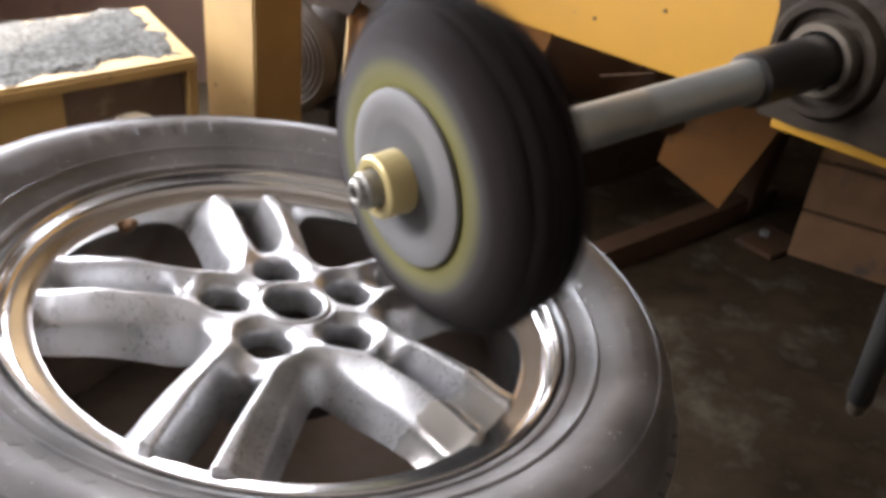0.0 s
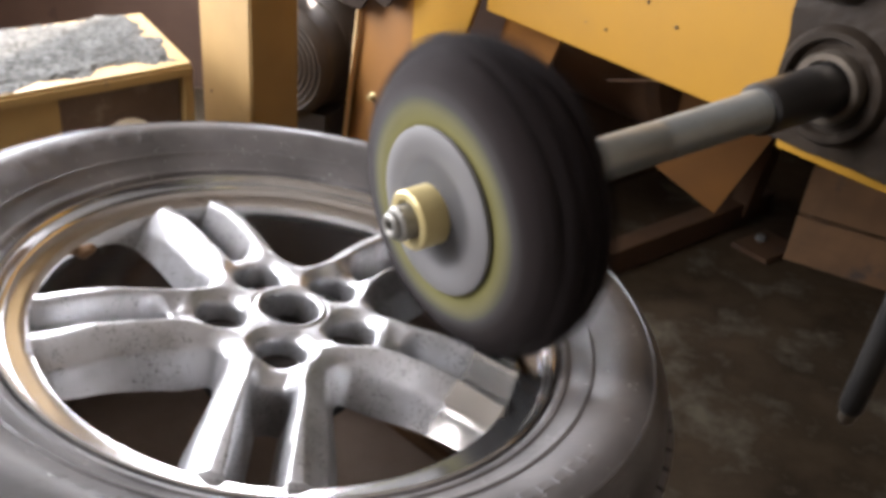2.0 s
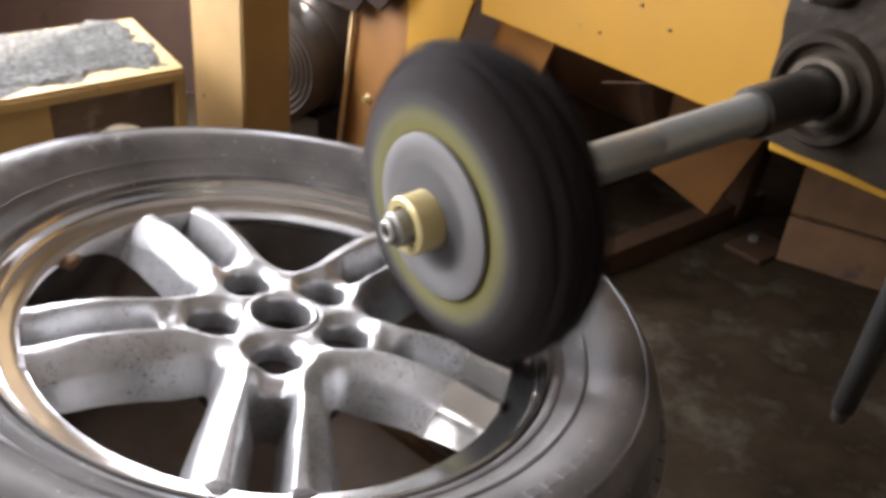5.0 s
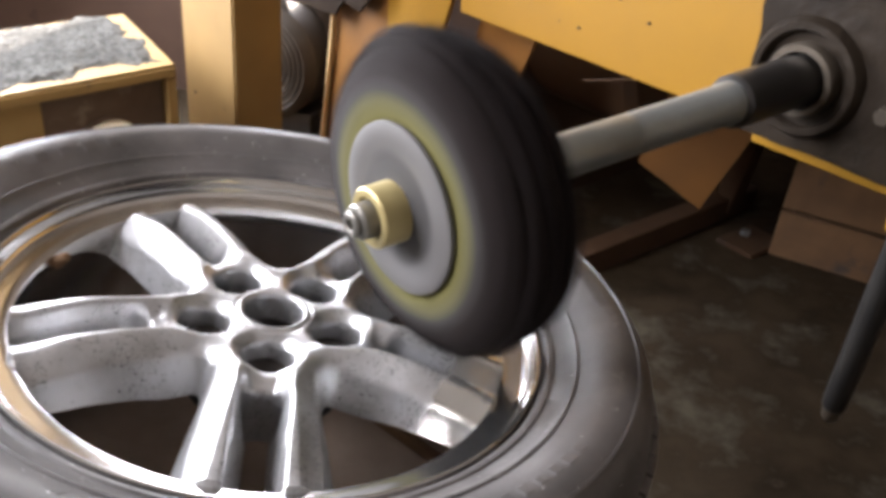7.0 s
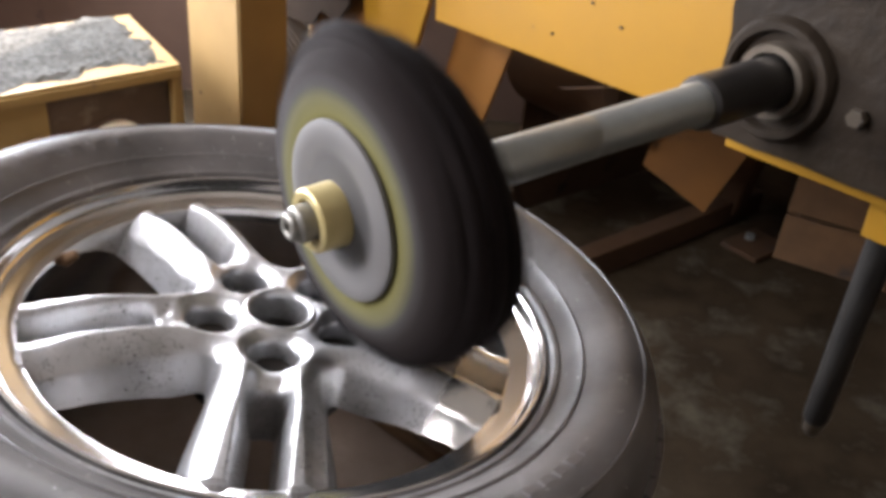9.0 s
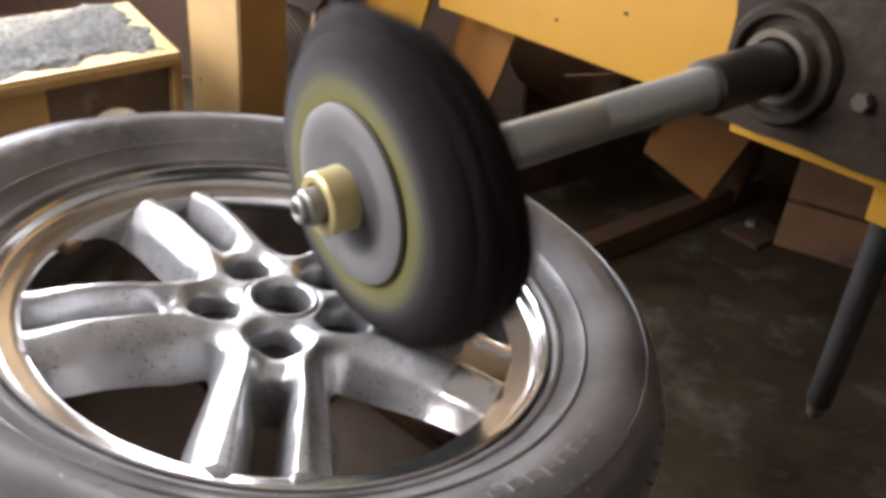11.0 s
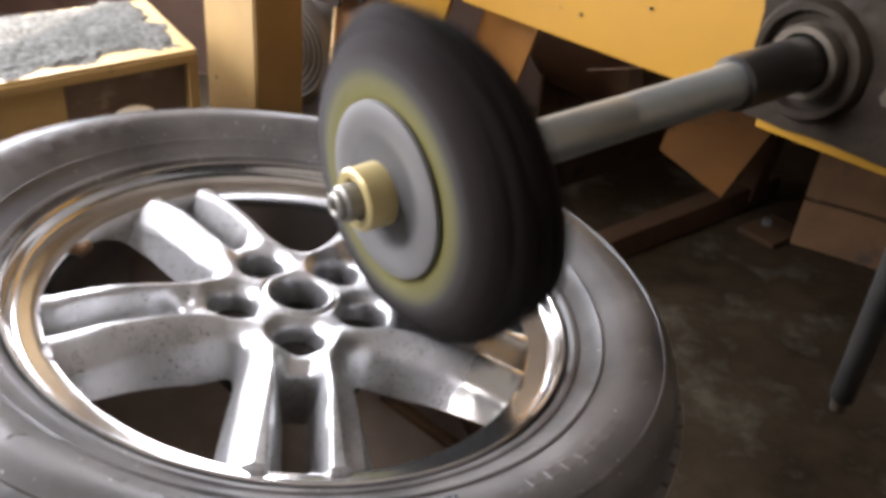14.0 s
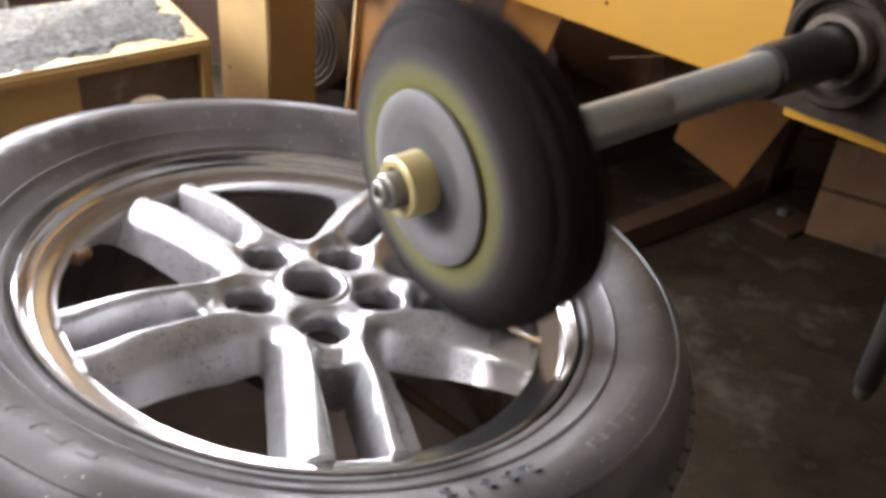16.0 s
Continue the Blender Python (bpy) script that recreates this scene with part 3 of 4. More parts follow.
def sidewall_bar(tyre, a, r, w, hgt):
    """A low moulded bar that follows the curve of the sidewall."""
    bm = bmesh.new()
    n = 6
    rows = []
    for i in range(n + 1):
        rr = r + hgt * (i / n - 0.5)
        edge = 0.0 if i in (0, n) else 1.0
        row = []
        for k, up in ((-1.0, -0.0004), (-0.86, 0.0006), (0.86, 0.0006), (1.0, -0.0004)):
            t = a + k * w / 2 / r
            row.append(bm.verts.new((rr * math.cos(t), rr * math.sin(t), sidewall_z(rr) + (up if edge else -0.0004))))
        rows.append(row)
    for p, q in zip(rows, rows[1:]):
        for k in range(3):
            bm.faces.new((p[k], p[k + 1], q[k + 1], q[k]))
    for f in bm.faces:
        if f.normal.z < 0:
            f.normal_flip()
    me = bpy.data.meshes.new("moulded_bar")
    bm.normal_update()
    bm.to_mesh(me)
    bm.free()
    me.materials.append(RUBBER)
    o = new("moulded_bar", me)
    o.parent = tyre
    return o


def car_wheel():
    root = thing("car_wheel", "bare alloy car wheel with dusty black tyre lying flat", "car wheel")
    part("rim", lathe(RIM_PROFILE, 160, close=True), POLISHED, root, "mirror-polished rim lip and barrel", smooth=35)
    pieces = star_meshes()
    mesh_part("hub", pieces.pop(-1), ALLOY, root, "cast alloy hub with bolt holes")
    for key in sorted(pieces):
        worked = key in (7, 8)
        mesh_part("spoke", pieces[key], TIPS if worked else ALLOY, root, "cast alloy spoke with freshly polished tip" if worked else "pitted cast alloy spoke")
    # mounting boss behind the hub
    part("hub_back", lathe([(0.0262, -0.040), (0.030, -0.036), (0.076, -0.040), (0.080, -0.060), (0.074, -0.085), (0.0262, -0.085)], 64, close=True), DARK, root,
         "dark back of the hub")
    low = [(r, -0.242 - z) for r, z in reversed(TYRE_BASE)]
    inner = [(0.2380, -0.2220), (0.3250, -0.220), (0.332, -0.121), (0.3250, -0.022)]
    tyre = part("tyre", lathe(TYRE_TOP + [(0.3455, -0.080), (0.3460, -0.121), (0.3455, -0.162)] + low + inner, 180, close=True), RUBBER, root,
                "dusty black rubber tyre sidewall", smooth=30)
    # shoulder blocks of the tread
    bm = box(-0.0108, 0.0108, -0.010, 0.0022, -0.022, 0.022, 0.0012)
    me = bpy.data.meshes.new("tread_block")
    bm.to_mesh(me)
    bm.free()
    me.materials.append(RUBBER)
    count = 84
    for i in range(count):
        a = 2 * math.pi * i / count
        o = new("tread_block", me)
        o.parent = tyre
        o.matrix_basis = Matrix.Rotation(a, 4, "Z") @ pose(0, 0.3432, -0.040, -7, 0, 0)
    # moulded lettering: size figures, the rest worn to plain bars
    def moulded(name, size, text, at, r):
        c = bpy.data.curves.new(name, "FONT")
        c.body, c.size, c.extrude, c.align_x, c.align_y = text, size, 0.0013, "CENTER", "CENTER"
        tmp = new(name, c)
        me2 = bpy.data.meshes.new_from_object(tmp.evaluated_get(bpy.context.evaluated_depsgraph_get()))
        bpy.data.objects.remove(tmp)
        me2.materials.append(INK)
        o = new(name, me2)
        o.parent = tyre
        o.matrix_basis = Matrix.Rotation(radians(at), 4, "Z") @ pose(0, r, sidewall_z(r) + 0.0007, math.degrees(math.atan((sidewall_z(r + 0.008) - sidewall_z(r - 0.008)) / 0.016)), 0, 0)
        return o
    for ch, at in zip("255/5", (0, -3.5, -7.0, -9.8, -12.6)):
        moulded("size_figure", 0.021, ch, at + SIZE_AT, 0.287)
    for base, cnt, step, w, r, hgt in ((130, 6, 5.4, 0.016, 0.291, 0.024), (80, 12, 1.9, 0.0060, 0.273, 0.008), (216, 5, 4.4, 0.014, 0.290, 0.020),
                                       (-112, 6, 3.6, 0.011, 0.286, 0.016), (2, 10, 1.3, 0.0022, 0.300, 0.026), (28, 7, 2.3, 0.008, 0.276, 0.010),
                                       (300, 7, 3.2, 0.010, 0.296, 0.013)):
        for i in range(cnt):
            sidewall_bar(tyre, radians(base + i * step), r, w, hgt * (0.8 + 0.1 * ((i * 7) % 3)))
    # valve
    va = radians(163)
    v0 = Vector((0.2078 * math.cos(va), 0.2078 * math.sin(va), -0.030))
    part("valve_stem", rod(v0, v0 + Vector((-0.013 * math.cos(va), -0.013 * math.sin(va), 0.012)), 0.0065, 0.0050, round_end=1), CRATE, root, "dusty brown rubber valve stem", smooth=40)
    return root


wheel = car_wheel()
TILT = pose(0, 0, 0, *WHEEL)


def wheel_stand():
    """A tilted round plate on four legs under the tyre."""
    root = thing("wheel_stand", "low yellow steel stand carrying the wheel", "stand")
    plate = part("top_plate", lathe([(0.001, -0.262), (0.285, -0.262), (0.290, -0.257), (0.285, -0.2435), (0.001, -0.2435)], 64), RUSTY, root, "dusty brown top plate", smooth=30)
    plate.matrix_basis = TILT
    bar = part("cross_bar", box(-0.007, 0.007, -0.07, 0.07, -0.2435, -0.232, 0.003), CRATE, root, "dusty yellowed cross bar")
    bar.matrix_basis = TILT @ pose(0.17, 0.10, 0, 0, 0, 47)
    for a in (45, 135, 225, 315):
        p = TILT @ Vector((0.22 * math.cos(radians(a)), 0.22 * math.sin(radians(a)), -0.258))
        part("leg", rod((p.x * 1.1, p.y * 1.1, FLOOR - 0.002), p, 0.02), ORANGE, root, smooth=40)


wheel_stand()


# ---- the swinging polishing machine; x runs along its shaft from the mop to the bearing ----
def polishing_machine():
    root = thing("polishing_machine", "yellow swing polishing machine with long steel spindle", "polishing machine")
    # front plate and cabinet
    part("front_plate", box(0.620, 0.632, -0.42, 0.700, -0.096, 0.26, 0.002), YELLOW, root, "yellow painted front plate")
    # The cabinet's unseen depth is added to keep light off the floor.
    part("cabinet", box(0.634, 1.75, -0.42, 0.52, 0.02, 0.26, 0.004), ORANGE, root, "ochre cabinet behind the plate, deepened to shade the floor")
    part("bottom_flange", box(0.604, 0.640, -0.42, 0.066, -0.110, -0.0965, 0.002), YELLOW, root, "yellow bottom flange")
    part("handle_bracket", box(0.630, 0.685, -0.26, -0.118, -0.165, -0.115, 0.003), YELLOW, root, "yellow handle bracket")
    h = part("handle", rod((0.657, -0.136, -0.150), (0.657, -0.121, -0.466), 0.0185, 0.0165, round_end=1), SLEEVE, root, "black rubber-sleeved handle", smooth=40)
    part("handle_tip", rod((0.657, -0.1217, -0.452), (0.657, -0.1203, -0.482), 0.0135, 0.0115, round_end=1), CASTLIGHT, h, "bare steel handle tip", smooth=40)
    # spindle
    part("spindle", lathe([(0.0205, 0.03), (0.0215, 0.034), (0.0215, 0.27), (0.0211, 0.272), (0.0211, 0.275), (0.0215, 0.277), (0.0222, 0.42), (0.0240, 0.424), (0.0240, 0.436),
                           (0.022, 0.438)], 48, "X"), STEEL, root, "bright turned steel spindle", smooth=30)
    part("sleeve", lathe([(0.026, 0.434), (0.0295, 0.438), (0.0300, 0.46), (0.0305, 0.60), (0.026, 0.62)], 48, "X"), SLEEVE, root, "black oiled spindle sleeve", smooth=30)
    # bearing
    hs = part("bearing_housing", lathe([(0.080, 0.6195), (0.080, 0.600), (0.076, 0.594), (0.072, 0.575), (0.066, 0.566), (0.058, 0.566), (0.055, 0.572), (0.055, 0.590), (0.040, 0.592),
                                        (0.038, 0.6195)], 64, "X", close=True), CAST, root, "greasy cast iron bearing housing", smooth=30)
    part("bearing_ring", lathe([(0.034, 0.560), (0.0415, 0.560), (0.0435, 0.564), (0.0435, 0.590), (0.034, 0.590)], 48, "X", close=True), CASTLIGHT, hs, "worn steel bearing ring", smooth=30)
    part("bearing_seal", lathe([(0.036, 0.578), (0.0545, 0.580), (0.0545, 0.588), (0.036, 0.588)], 48, "X", close=True), SLEEVE, hs, "black bearing seal", smooth=30)
    part("bearing_foot", lumpy(box(0.578, 0.6195, -0.30, 0.072, -0.088, 0.22), 5, 0.007), CAST, hs, "lumpy grease-caked cast iron foot", smooth=50)
    part("grease_boss", lumpy(lathe([(0.010, 0.560), (0.022, 0.558), (0.032, 0.566), (0.036, 0.590), (0.010, 0.590)], 24, "X", close=True), 1, 0.004), CAST, hs, "rough cast boss with a bolt hole", smooth=60).matrix_basis = pose(0, 0.020, 0.128)
    for y, z in ((0.045, 0.105), (-0.06, 0.12), (-0.105, -0.01), (-0.16, 0.05)):
        part("bolt", lathe([(0.001, 0.563), (0.010, 0.563), (0.011, 0.567), (0.011, 0.5725), (0.001, 0.5725)], 6, "X"), CASTLIGHT, hs, "worn hexagon bolt").matrix_basis = pose(0, y, z)
    # hanging guard plates behind the mop
    # Guard and side plate run on upward unseen, to shade the rim's right lip.
    part("guard_plate", slab([(0.64, 1.035, 0.28), (0.64, 1.231, -0.562), (0.64, 1.00, -0.575), (0.64, 0.86, 0.28)], 0.010, 0.001), ORANGE, root, "ochre hanging guard plate with bright edge")
    # Thin strip added for the sunlit edge, its brightness put into the colour.
    part("guard_lit_edge", slab([(0.626, 1.037, 0.28), (0.626, 1.233, -0.562), (0.626, 1.226, -0.562), (0.626, 1.030, 0.28)], 0.012, 0.001), LITEDGE, root, "strip in lighter colour for the sunlit guard plate edge")
    part("side_plate", slab([(0.625, 0.91, 0.45), (0.625, 0.950, -0.31), (0.625, 0.80, -0.24), (0.625, 0.705, -0.02), (0.625, 0.705, 0.45)], -0.010, 0.001), YELLOW, root, "bright yellow side plate")
    part("inner_plate", slab([(0.72, 0.66, 0.10), (0.72, 0.85, -0.40), (0.72, 0.72, -0.42), (0.72, 0.56, -0.06), (0.72, 0.55, 0.1)], 0.008, 0.001), ORANGE, root, "ochre inner plate")
    part("guard_bolt", lathe([(0.001, 0.615), (0.006, 0.615), (0.007, 0.622), (0.011, 0.626), (0.011, 0.634), (0.005, 0.636), (0.005, 0.66)], 12, "X"), BRASS, root, "brass guard bolt", smooth=40).matrix_basis = pose(0, 1.105, -0.404)
    hb = part("motor_housing", lathe([(0.02, -0.04), (0.15, -0.04), (0.17, -0.02), (0.17, 0.28), (0.15, 0.30), (0.02, 0.30)], 40, "X"), RUST, root, "rust-brown motor drum", smooth=30)
    hb.matrix_basis = pose(1.12, 0.60, -0.24, 0, 0, 90)
    part("motor_shelf", box(0.90, 1.35, 0.25, 0.95, -0.075, -0.055, 0.003), RUST, root, "rusty motor shelf")
    part("guard_rod", rod((0.80, 0.549, -0.214), (0.80, 0.425, -0.174), 0.0014), CRATE, root, "thin rusty rod")
    part("rubber_flap", slab([(0.600, 0.93, 0.12), (0.600, 0.945, -0.12), (0.600, 1.00, -0.165), (0.600, 1.06, -0.155), (0.600, 1.10, -0.195), (0.600, 1.20, -0.20), (0.600, 1.34, -0.215), (0.600, 1.5, -0.20),
                                (0.600, 1.5, 0.12)], -0.008, 0.001), FLAP, root, "sooty torn rubber flap")
    # paint chips and screw heads on the plate
    for y, z in ((0.272, -0.010), (0.405, -0.050), (0.33, 0.012)):
        part("screw_head", lathe([(0.0003, 0.6175), (0.0022, 0.6175), (0.003, 0.6199), (0.0003, 0.6199)], 10, "X"), DARK, root).matrix_basis = pose(0, y, z)

    # the mop
    rnd = random.Random(4)
    ph = [rnd.uniform(0, 6.28) for _ in range(4)]

    def layer(name, profile, mid, label, seed):
        """One stack of stitched cloth discs with an uneven, frayed rim, turning round its own middle."""
        def ragged(r, h2, a):
            k = max(0.0, (r - 0.09) / 0.05)
            f = 0.0028 * math.sin(3 * a + ph[0] + seed) + 0.0020 * math.sin(5 * a + ph[1] * seed) + 0.0012 * math.sin(11 * a + ph[2] + 2 * seed) + 0.0008 * math.sin(37 * a + ph[3])
            return r + k * f, h2 - mid + k * (0.0018 * math.sin(2 * a + seed) + 0.0012 * math.sin(17 * a + h2 * 90))
        ob = part(name, lathe(profile, 144, "X", wobble=ragged), CLOTH, root, label, smooth=60)
        ob.location = (mid, 0, 0)
        outer = [(r, h2) for r, h2 in profile if r > 0.118]
        bm = bmesh.new()
        for _ in range(520):
            a, (r0, hx) = rnd.uniform(0, 2 * math.pi), rnd.choice(outer)
            ln, sk, wd = rnd.uniform(0.002, 0.0085), rnd.uniform(-0.03, 0.06), rnd.uniform(0.005, 0.03)
            tip = r0 + ln * (1.0 if rnd.random() > 0.12 else 1.7)
            p = [(r0 - 0.004, a), (r0 - 0.004, a + wd), (tip, a + wd * 0.8 + sk), (tip - 0.0015, a + sk)]
            x0 = hx - mid + rnd.uniform(-0.003, 0.003)
            bm.faces.new([bm.verts.new((x0 + 0.0006 * i, r * math.cos(t), r * math.sin(t))) for i, (r, t) in enumerate(p)])
        tagged(part("frayed_threads", bm, CLOTH, ob, "frayed black cloth threads"), kind="stuff")
        return ob

    mop = layer("buffing_wheel", [(0.020, 0.004), (0.060, 0.004), (0.074, 0.0035), (0.084, 0.002), (0.096, 0.002), (0.108, 0.004), (0.119, 0.0085), (0.127, 0.015), (0.1315, 0.021),
                                  (0.1300, 0.026), (0.120, 0.030), (0.090, 0.031), (0.020, 0.031)], 0.0, "spinning cloth mop, yellow and black with compound", 1.0)
    layers = [
        layer("cloth_layer", [(0.030, 0.022), (0.100, 0.021), (0.122, 0.021), (0.132, 0.024), (0.1370, 0.029), (0.1380, 0.035), (0.1345, 0.040), (0.124, 0.043), (0.09, 0.045),
                              (0.030, 0.045)], 0.033, "sooty cloth layer of the mop", 2.3),
        layer("cloth_layer", [(0.030, 0.038), (0.100, 0.038), (0.124, 0.039), (0.1335, 0.042), (0.1375, 0.047), (0.1370, 0.053), (0.1320, 0.058), (0.122, 0.061), (0.09, 0.062),
                              (0.030, 0.062)], 0.050, "sooty cloth layer of the mop", 3.9),
        layer("cloth_layer", [(0.030, 0.055), (0.100, 0.055), (0.122, 0.056), (0.1320, 0.060), (0.1350, 0.065), (0.1325, 0.072), (0.126, 0.078), (0.112, 0.083), (0.095, 0.085),
                              (0.030, 0.082)], 0.067, "sooty hindmost cloth layer of the mop", 5.1)]
    part("flange_disc", lathe([(0.010, -0.004), (0.030, -0.0035), (0.040, -0.001), (0.050, -0.0015), (0.058, -0.0028), (0.069, -0.0026), (0.0725, -0.0014), (0.073, 0.002), (0.010, 0.002)], 72, "X"),
         DISC, mop, "scuffed grey steel flange disc", smooth=30)
    part("spacer", lathe([(0.010, -0.023), (0.0165, -0.0235), (0.0180, -0.0278), (0.0238, -0.0280), (0.0256, -0.0262), (0.0262, -0.004), (0.0262, -0.001), (0.010, -0.001)], 48, "X"), BRASS, mop,
         "pale brass spacer collar", smooth=30)
    part("arbor_nut", lathe([(0.0040, -0.0370), (0.0045, -0.0448), (0.0060, -0.0460), (0.0092, -0.0458), (0.0108, -0.0440), (0.0110, -0.0415), (0.0104, -0.0408), (0.0132, -0.0400), (0.0148, -0.0380),
                             (0.0150, -0.0235), (0.0040, -0.0235)], 32, "X", close=True), NUTSTEEL, mop, "worn steel nut on the arbor end", smooth=30)
    return root, mop, layers


machine, mop, cloth_layers = polishing_machine()


# ---- behind the wheel ----
def lint_box():
    """Extraction box with lint on its lid and an open dark front."""
    a, b = Vector((-0.346, 0.803, 0)), Vector((-0.90, 0.202, 0))
    along = (b - a).normalized()
    back = Vector((-0.132, 0.187, 0))
    lean = -0.2137
    back = (back - along * back.dot(along)).normalized()
    root = thing("extraction_box", "yellow steel extraction box heaped with grey lint", "extraction box",
                 Matrix(((along.x, back.x, 0, a.x), (along.y, back.y, 0, a.y), (0, 0, 1, -0.082), (0, 0, 0, 1))))
    w, dp, ht = 0.80, 0.315, 0.40
    part("lid", box(0, w, 0, dp, -0.006, 0, 0.0015), BOXPAINT, root, "yellow lid with bare front edge")
    part("front_lip", box(0, w, -0.004, 0.010, -0.022, -0.0065, 0.0015), BOXPAINT, root, "folded yellow front lip")
    part("corner_post", box(0, 0.018, -0.002, 0.016, -ht, -0.0225, 0.0015), BOXPAINT, root, "yellow corner post")
    part("front_panel", box(0.235, w, 0.002, 0.010, -ht, -0.0225, 0.001), BOXPAINT, root, "ochre front panel")
    part("side_panel", box(0.002, 0.010, 0.0165, dp, -ht, -0.0065, 0.001), BOXPAINT, root, "ochre side panel")
    part("back_panel", box(0.0105, w, dp - 0.012, dp - 0.004, -ht, -0.0065), RUSTY, root, "dusty brown inside back")
    part("end_panel", box(w - 0.008, w, 0.0105, dp - 0.0125, -ht, -0.0065), RUSTY, root, "dusty inside end")
    part("leg", box(0.01, 0.05, 0.02, 0.06, FLOOR + 0.08, -ht, 0.002), BOXPAINT, root)
    for x, y in ((0.74, 0.02), (0.01, 0.27), (0.74, 0.27)):
        part("leg", box(x, x + 0.04, y, y + 0.04, FLOOR + 0.08, -ht, 0.002), BOXPAINT, root)
    part("recessed_panel", box(0.0185, 0.2345, 0.014, 0.020, -ht, -0.0225, 0.001), DUSTPLATE, root, "dusty brown recessed panel")
    part("duct_ring", lathe([(0.070, 0.0), (0.086, 0.0), (0.088, 0.005), (0.070, 0.005)], 48, "Z", close=True), DUSTPLATE, root, "dusty brown round duct mouth", smooth=30).matrix_basis = pose(0.12, 0.0138, -0.16, 90, 0, 0)
    part("worn_buff", lathe([(0.004, -0.045), (0.045, -0.042), (0.056, -0.03), (0.058, 0.0), (0.056, 0.03), (0.045, 0.04), (0.004, 0.042)], 40), LINTPALE, root, "pale worn buff in the duct mouth", smooth=40).matrix_basis = pose(0.125, -0.022, -0.136, 90, 0, 0)
    # heaped lint, an uneven sheet
    bm = bmesh.new()
    nx, ny = 340, 140
    vs = []
    for i in range(nx + 1):
        row = []
        for j in range(ny + 1):
            x, y = 0.004 + (w - 0.01) * i / nx, 0.004 + (dp - 0.006) * j / ny
            p = Vector((x, y, 0))
            edge = min((x - 0.004) * 0.9, y * 0.8 + 0.06 * max(0.0, x - 0.15), 0.02 + dp - y) + 0.022 * noise.noise(p * 11) + 0.014 * noise.noise(p * 37) + 0.008 * noise.noise(p * 110)
            k = max(0.0, min(1.0, (edge - 0.012) / 0.03))
            hgt = k * (0.0055 + 0.004 * noise.noise(p * 16 + Vector((3, 0, 0))) + 0.002 * noise.noise(p * 60) + 0.0016 * noise.noise(p * 150) + 0.0022 * noise.noise(p * 400)) - 0.004 * (1 - k)
            row.append(bm.verts.new((x, y, hgt)))
        vs.append(row)
    for i in range(nx):
        for j in range(ny):
            bm.faces.new((vs[i][j], vs[i + 1][j], vs[i + 1][j + 1], vs[i][j + 1]))
    # loose fibres
    rnd = random.Random(7)
    for _ in range(2600):
        x, y = rnd.uniform(0.06, w - 0.05), rnd.uniform(0.05, dp - 0.02)
        ln, an, up = rnd.uniform(0.006, 0.022), rnd.uniform(0, 6.28), rnd.uniform(0.0, 0.006)
        z0 = 0.007 + 0.004 * noise.noise(Vector((x, y, 0)) * 16)
        dx, dy = ln * math.cos(an), ln * math.sin(an)
        bend = rnd.uniform(-0.3, 0.3)
        q = [(x, y, z0), (x + dx / 2 - dy * bend, y + dy / 2 + dx * bend, z0 + up), (x + dx, y + dy, z0)]
        t = 0.0004
        lo = [bm.verts.new((p[0] - dy / ln * t, p[1] + dx / ln * t, p[2])) for p in q]
        hi = [bm.verts.new((p[0] + dy / ln * t, p[1] - dx / ln * t, p[2] + t)) for p in q]
        for i in range(2):
            bm.faces.new((lo[i], lo[i + 1], hi[i + 1], hi[i]))
    tagged(part("lint", bm, LINT, root, "grey fluffy polishing lint", smooth=180), kind="stuff")
    for o in root.children:
        if o.name.split(".")[0] in ("lid", "side_panel", "lint", "back_panel", "end_panel"):
            for vtx in o.data.vertices:
                vtx.co.x += lean * vtx.co.y
    return root


DUSTPLATE = material("dust_caked_plate", (0.15, 0.10, 0.068), 0.85, second=(0.085, 0.056, 0.038), scale=12, bump=0.5, bump_scale=120, stain=(0.20, 0.15, 0.11), stain_scale=20, stain_at=0.56)
LINTPALE = material("pale_worn_cloth", (0.62, 0.52, 0.36), 0.9, second=(0.48, 0.40, 0.28), scale=30, bump=0.4)
lint_box()


def timber_post():
    e, s = Vector((0.253, -0.967, 0)), Vector((0.967, 0.253, 0))
    c = Vector((-0.280, 0.947, 0))
    r = 0.121 * (0.788 * s - 0.616 * e)
    l = 0.160 * (-0.616 * s - 0.788 * e)
    bm = bmesh.new()
    base = [c, c + r, c + r + l, c + l]
    lo = [bm.verts.new((p.x, p.y, FLOOR - 0.002)) for p in base]
    hi = [bm.verts.new((p.x, p.y, 2.34)) for p in base]
    bm.faces.new(lo)
    bm.faces.new(hi)
    for i in range(4):
        bm.faces.new((lo[i], lo[(i + 1) % 4], hi[(i + 1) % 4], hi[i]))
    bmesh.ops.bevel(bm, geom=[ed for ed in bm.edges if abs(ed.verts[0].co.z - ed.verts[1].co.z) > 1], offset=0.004, segments=2, affect="EDGES")
    tagged(part("timber_post", bm, WOOD), "square yellow-painted timber post, scuffed", "post")


timber_post()


# Brown of the dim background, put on an added sheet.
SHEET = material("backdrop_brown", (0.095, 0.058, 0.042), 0.8, second=(0.06, 0.037, 0.028), scale=5, bump=0.2, stain=(0.035, 0.023, 0.018), stain_scale=7, stain_at=0.58, gloss=0.2)


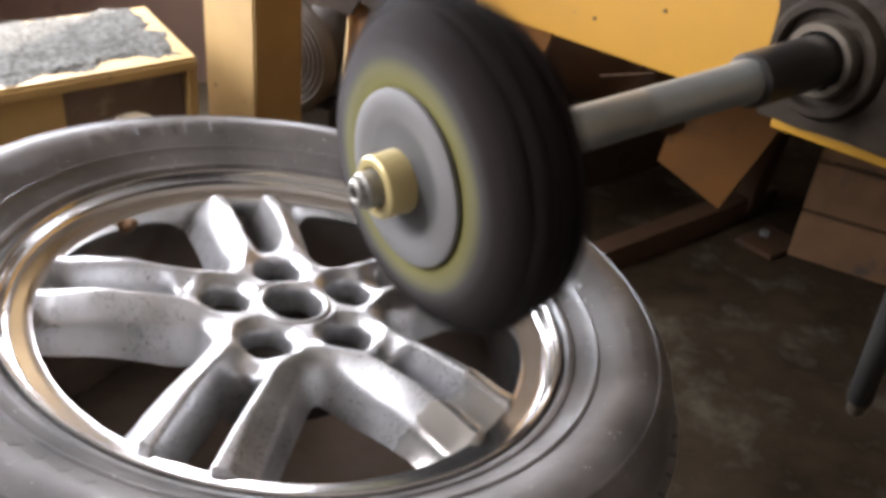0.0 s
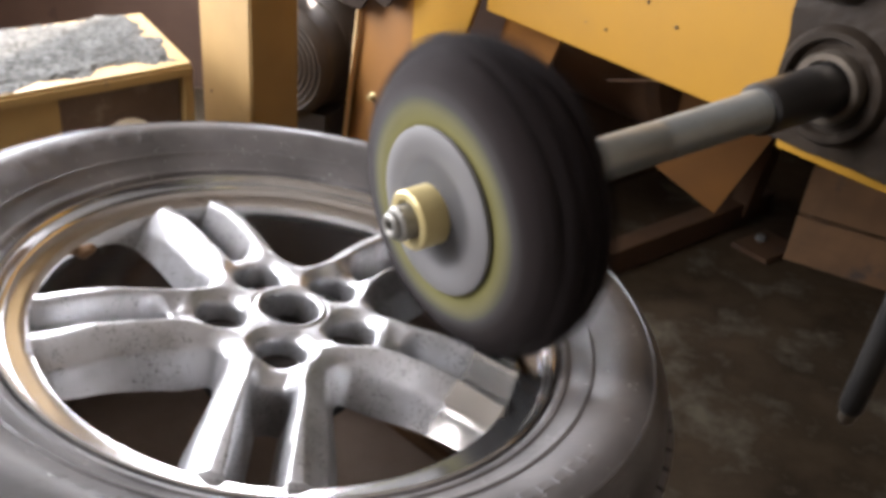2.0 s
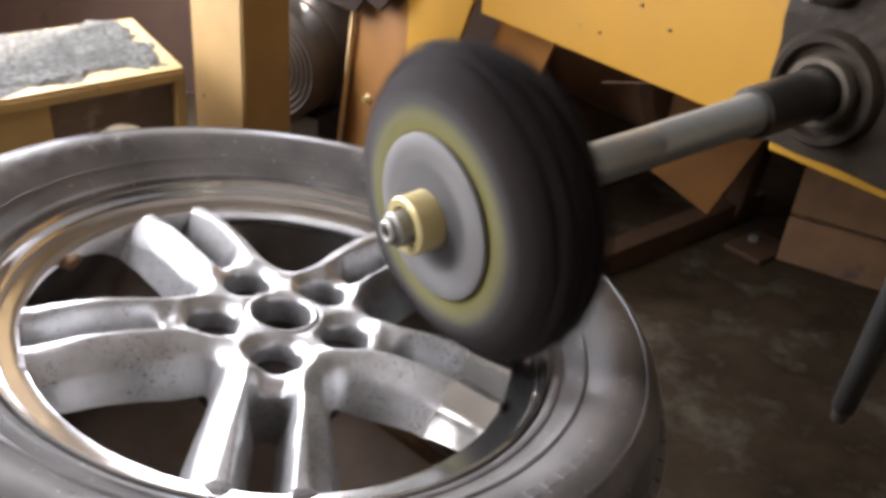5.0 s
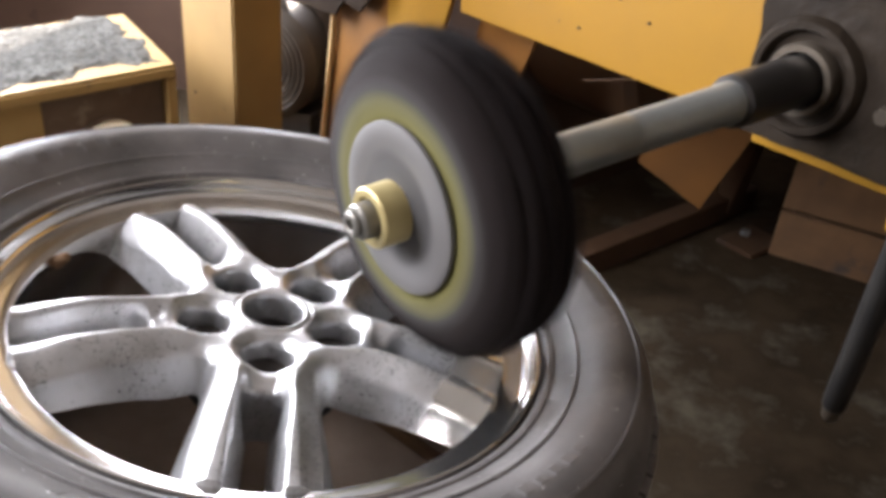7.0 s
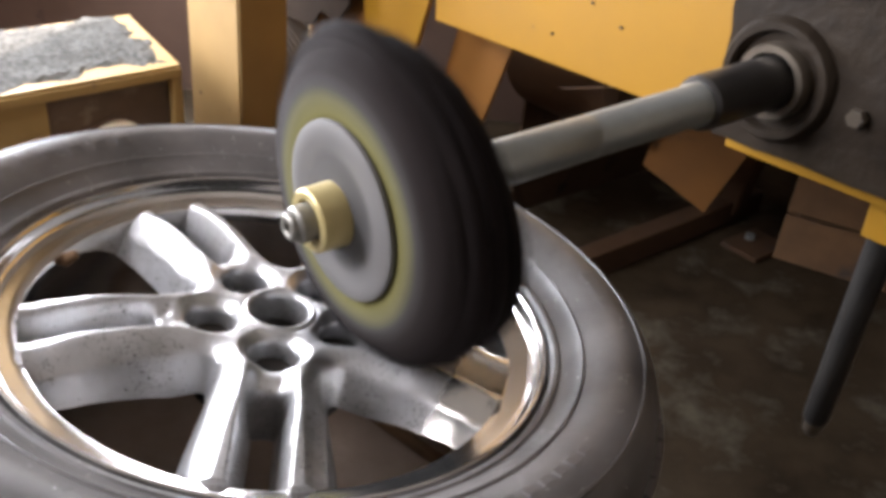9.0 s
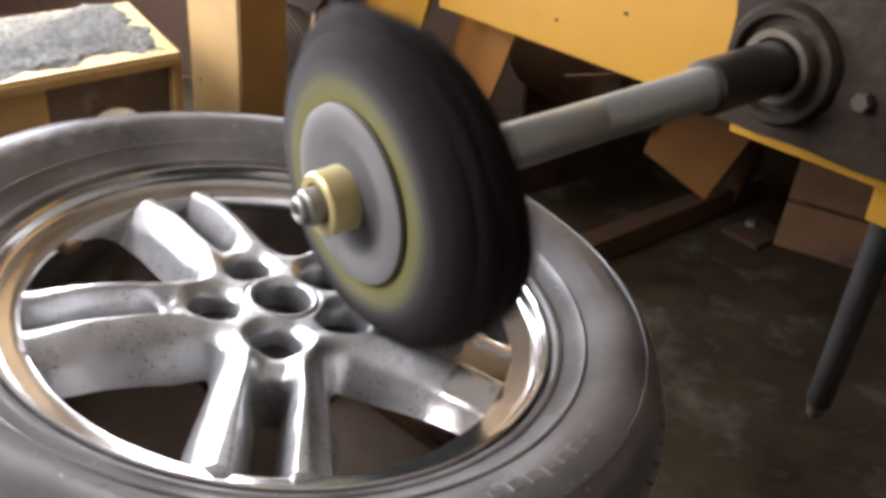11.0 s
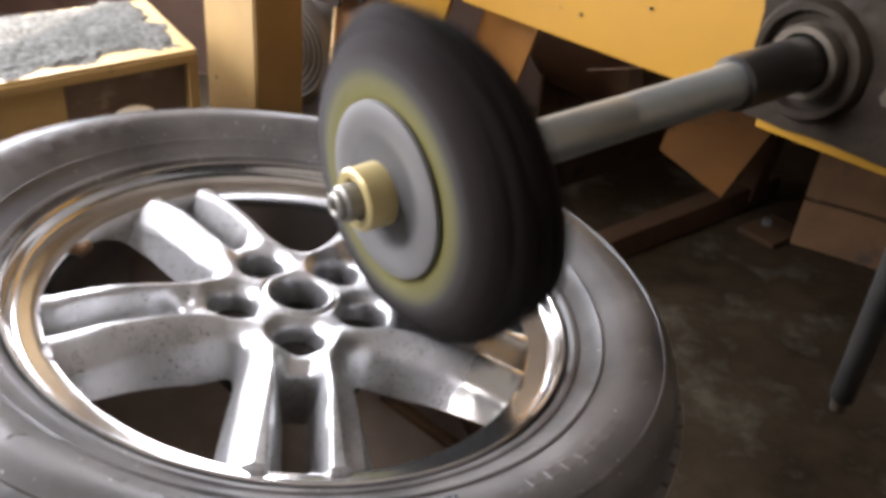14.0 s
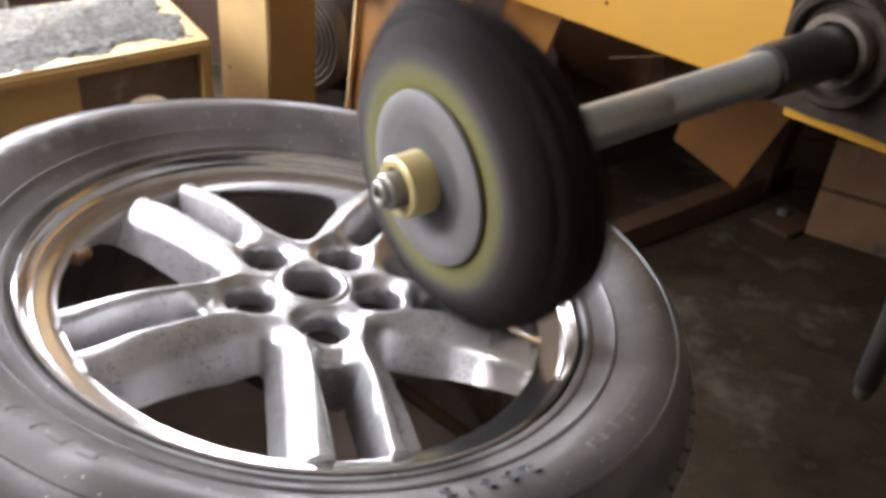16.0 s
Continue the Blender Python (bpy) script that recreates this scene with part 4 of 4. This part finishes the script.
def dark_backdrop():
    root = thing("backdrop_sheet", "added dark backdrop sheet that hides the wall and shades the floor", "screen")
    # Added backdrop: covers the lit wall and stops low hatch light.
    part("sheet", box(-1.34, 0.62, 1.90, 1.906, FLOOR + 0.002, -0.02), SHEET, root, "sooty brown sheet")
    part("top_rail", box(-1.34, 0.62, 1.894, 1.912, -0.0195, 0.0, 0.002), RUST, root, "rusty top rail")
    for x in (-1.33, -0.40, 0.585):
        part("upright", box(x, x + 0.03, 1.907, 1.937, FLOOR - 0.002, -0.02, 0.002), RUST, root, "rusty upright")


dark_backdrop()


def old_motor():
    root = thing("fan_housing", "dull ribbed metal fan housing on the floor", "motor", pose(-0.295, 1.42, -0.25, 90, 0, -20))
    prof = [(0.004, 0.075), (0.03, 0.078)]
    for i in range(7):
        r = 0.04 + i * 0.013
        prof += [(r, 0.078), (r + 0.004, 0.084), (r + 0.008, 0.078)]
    prof += [(0.135, 0.072), (0.142, 0.06), (0.142, -0.10), (0.130, -0.12), (0.004, -0.12)]
    part("ribbed_cover", lathe(prof, 72), STEELDULL, root, "ribbed grey metal cover", smooth=30)
    part("mounting_skirt", lathe([(0.143, -0.02), (0.146, -0.02), (0.17, -0.10), (0.20, -0.115), (0.20, -0.125), (0.143, -0.11)], 64, close=True), STEELDULL, root, "flared dull metal skirt", smooth=30)
    part("foot", box(-0.12, 0.12, FLOOR + 0.238, -0.12, -0.10, 0.05, 0.004), DARK, root, "dark iron foot")


STEELDULL = material("dull_tinplate", (0.085, 0.066, 0.050), 0.55, 0.4, second=(0.045, 0.034, 0.026), scale=12, bump=0.15)
old_motor()


# Dark brown standing in for the shade beneath the machine.
REAR = material("shade_panel_brown", (0.060, 0.034, 0.018), 0.85, second=(0.035, 0.020, 0.012), scale=7, bump=0.3, bump_scale=70, stain=(0.02, 0.014, 0.01), stain_scale=9, stain_at=0.58, gloss=0.15)


def machine_frame():
    """Fixed floor frame of the machine."""
    root = thing("machine_frame", "ochre angle-iron floor frame of the machine", "frame")
    def beam(a, b, w, h, name, label=""):
        a, b = Vector(a), Vector(b)
        n = (b - a).length
        o = part(name, box(-w / 2, w / 2, -h / 2, h / 2, 0, n, 0.003), RUST, root, label)
        o.matrix_basis = Matrix.Translation(a) @ (b - a).to_track_quat("Z", "Y").to_matrix().to_4x4()
        return o
    beam((0.34, 0.90, FLOOR + 0.035), (0.95, 1.44, FLOOR + 0.035), 0.05, 0.06, "floor_beam", "ochre floor beam")
    beam((0.87, 1.36, FLOOR + 0.03), (0.92, 1.30, 0.25), 0.05, 0.05, "upright", "ochre upright")
    # Added panel: blocks hatch light and fills the shaded gap with dark brown.
    rear = part("shade_panel", box(0, 1.55, -0.004, 0.004, 0.002, 1.30, 0.001), REAR, root, "added dark brown panel that shades the floor under the machine")
    rear.matrix_basis = pose(0.30, 1.28, FLOOR, 0, 0, 41)
    part("foot_plate", box(-0.07, 0.07, -0.05, 0.05, 0.004, 0.016, 0.002), RUST, root, "rusty foot plate").matrix_basis = pose(0.90, 1.22, FLOOR, 0, 0, 40)
    part("foot_bolt", lathe([(0.001, 0.014), (0.012, 0.014), (0.012, 0.028), (0.001, 0.028)], 6), STEEL, root).matrix_basis = pose(0.89, 1.24, FLOOR)
    part("gusset_plate", slab([(0.566, 1.13, -0.318), (0.59, 1.122, -0.12), (0.80, 1.056, -0.14), (0.711, 1.086, -0.399)], -0.008, 0.001), GUSSET, root, "chipped ochre gusset plate")


machine_frame()


def crate():
    root = thing("wooden_crate", "weathered brown plank crate on the floor", "crate", pose(0.925, 1.162, FLOOR, 0, 0, -27))
    for i in range(3):
        part("plank", box(0, 0.75, 0, 0.02, 0.012 + i * 0.125, 0.128 + i * 0.125, 0.003), CRATE, root)
        part("plank", box(0, 0.02, 0.021, 0.45, 0.012 + i * 0.125, 0.128 + i * 0.125, 0.003), CRATE, root)
    for i in range(4):
        part("top_plank", box(0.0, 0.75, 0.021 + i * 0.11, 0.125 + i * 0.11, 0.384, 0.40, 0.003), CRATE, root)


crate()


def motions():
    walk(machine, [(t, pose(x, y, z, rx, ry, rz)) for t, x, y, z, rx, ry, rz in SWING])
    walk(wheel, [(t, Matrix.Translation((x, y, z)) @ TILT @ Matrix.Rotation(radians(s), 4, "Z")) for t, s, x, y, z in TURN])
    walk(mop, [(k / 30, pose(0, 0, 0, 72.0 * k, 0, 0)) for k in range(481)])
    # pressed sideways, the hinder cloth layers lean back at the foot
    for ob, share in zip(cloth_layers, (0.35, 0.7, 1.0)):
        x = ob.location.x
        rows = []
        for k in range(481):
            lean = share * float(np.interp(k / 30, LEAN[0], LEAN[1]))
            rows.append((k / 30, pose(x, 0, 0) @ Matrix.Rotation(radians(-lean), 4, "Y") @ Matrix.Rotation(radians(72.0 * k), 4, "X")))
        walk(ob, rows)


motions()
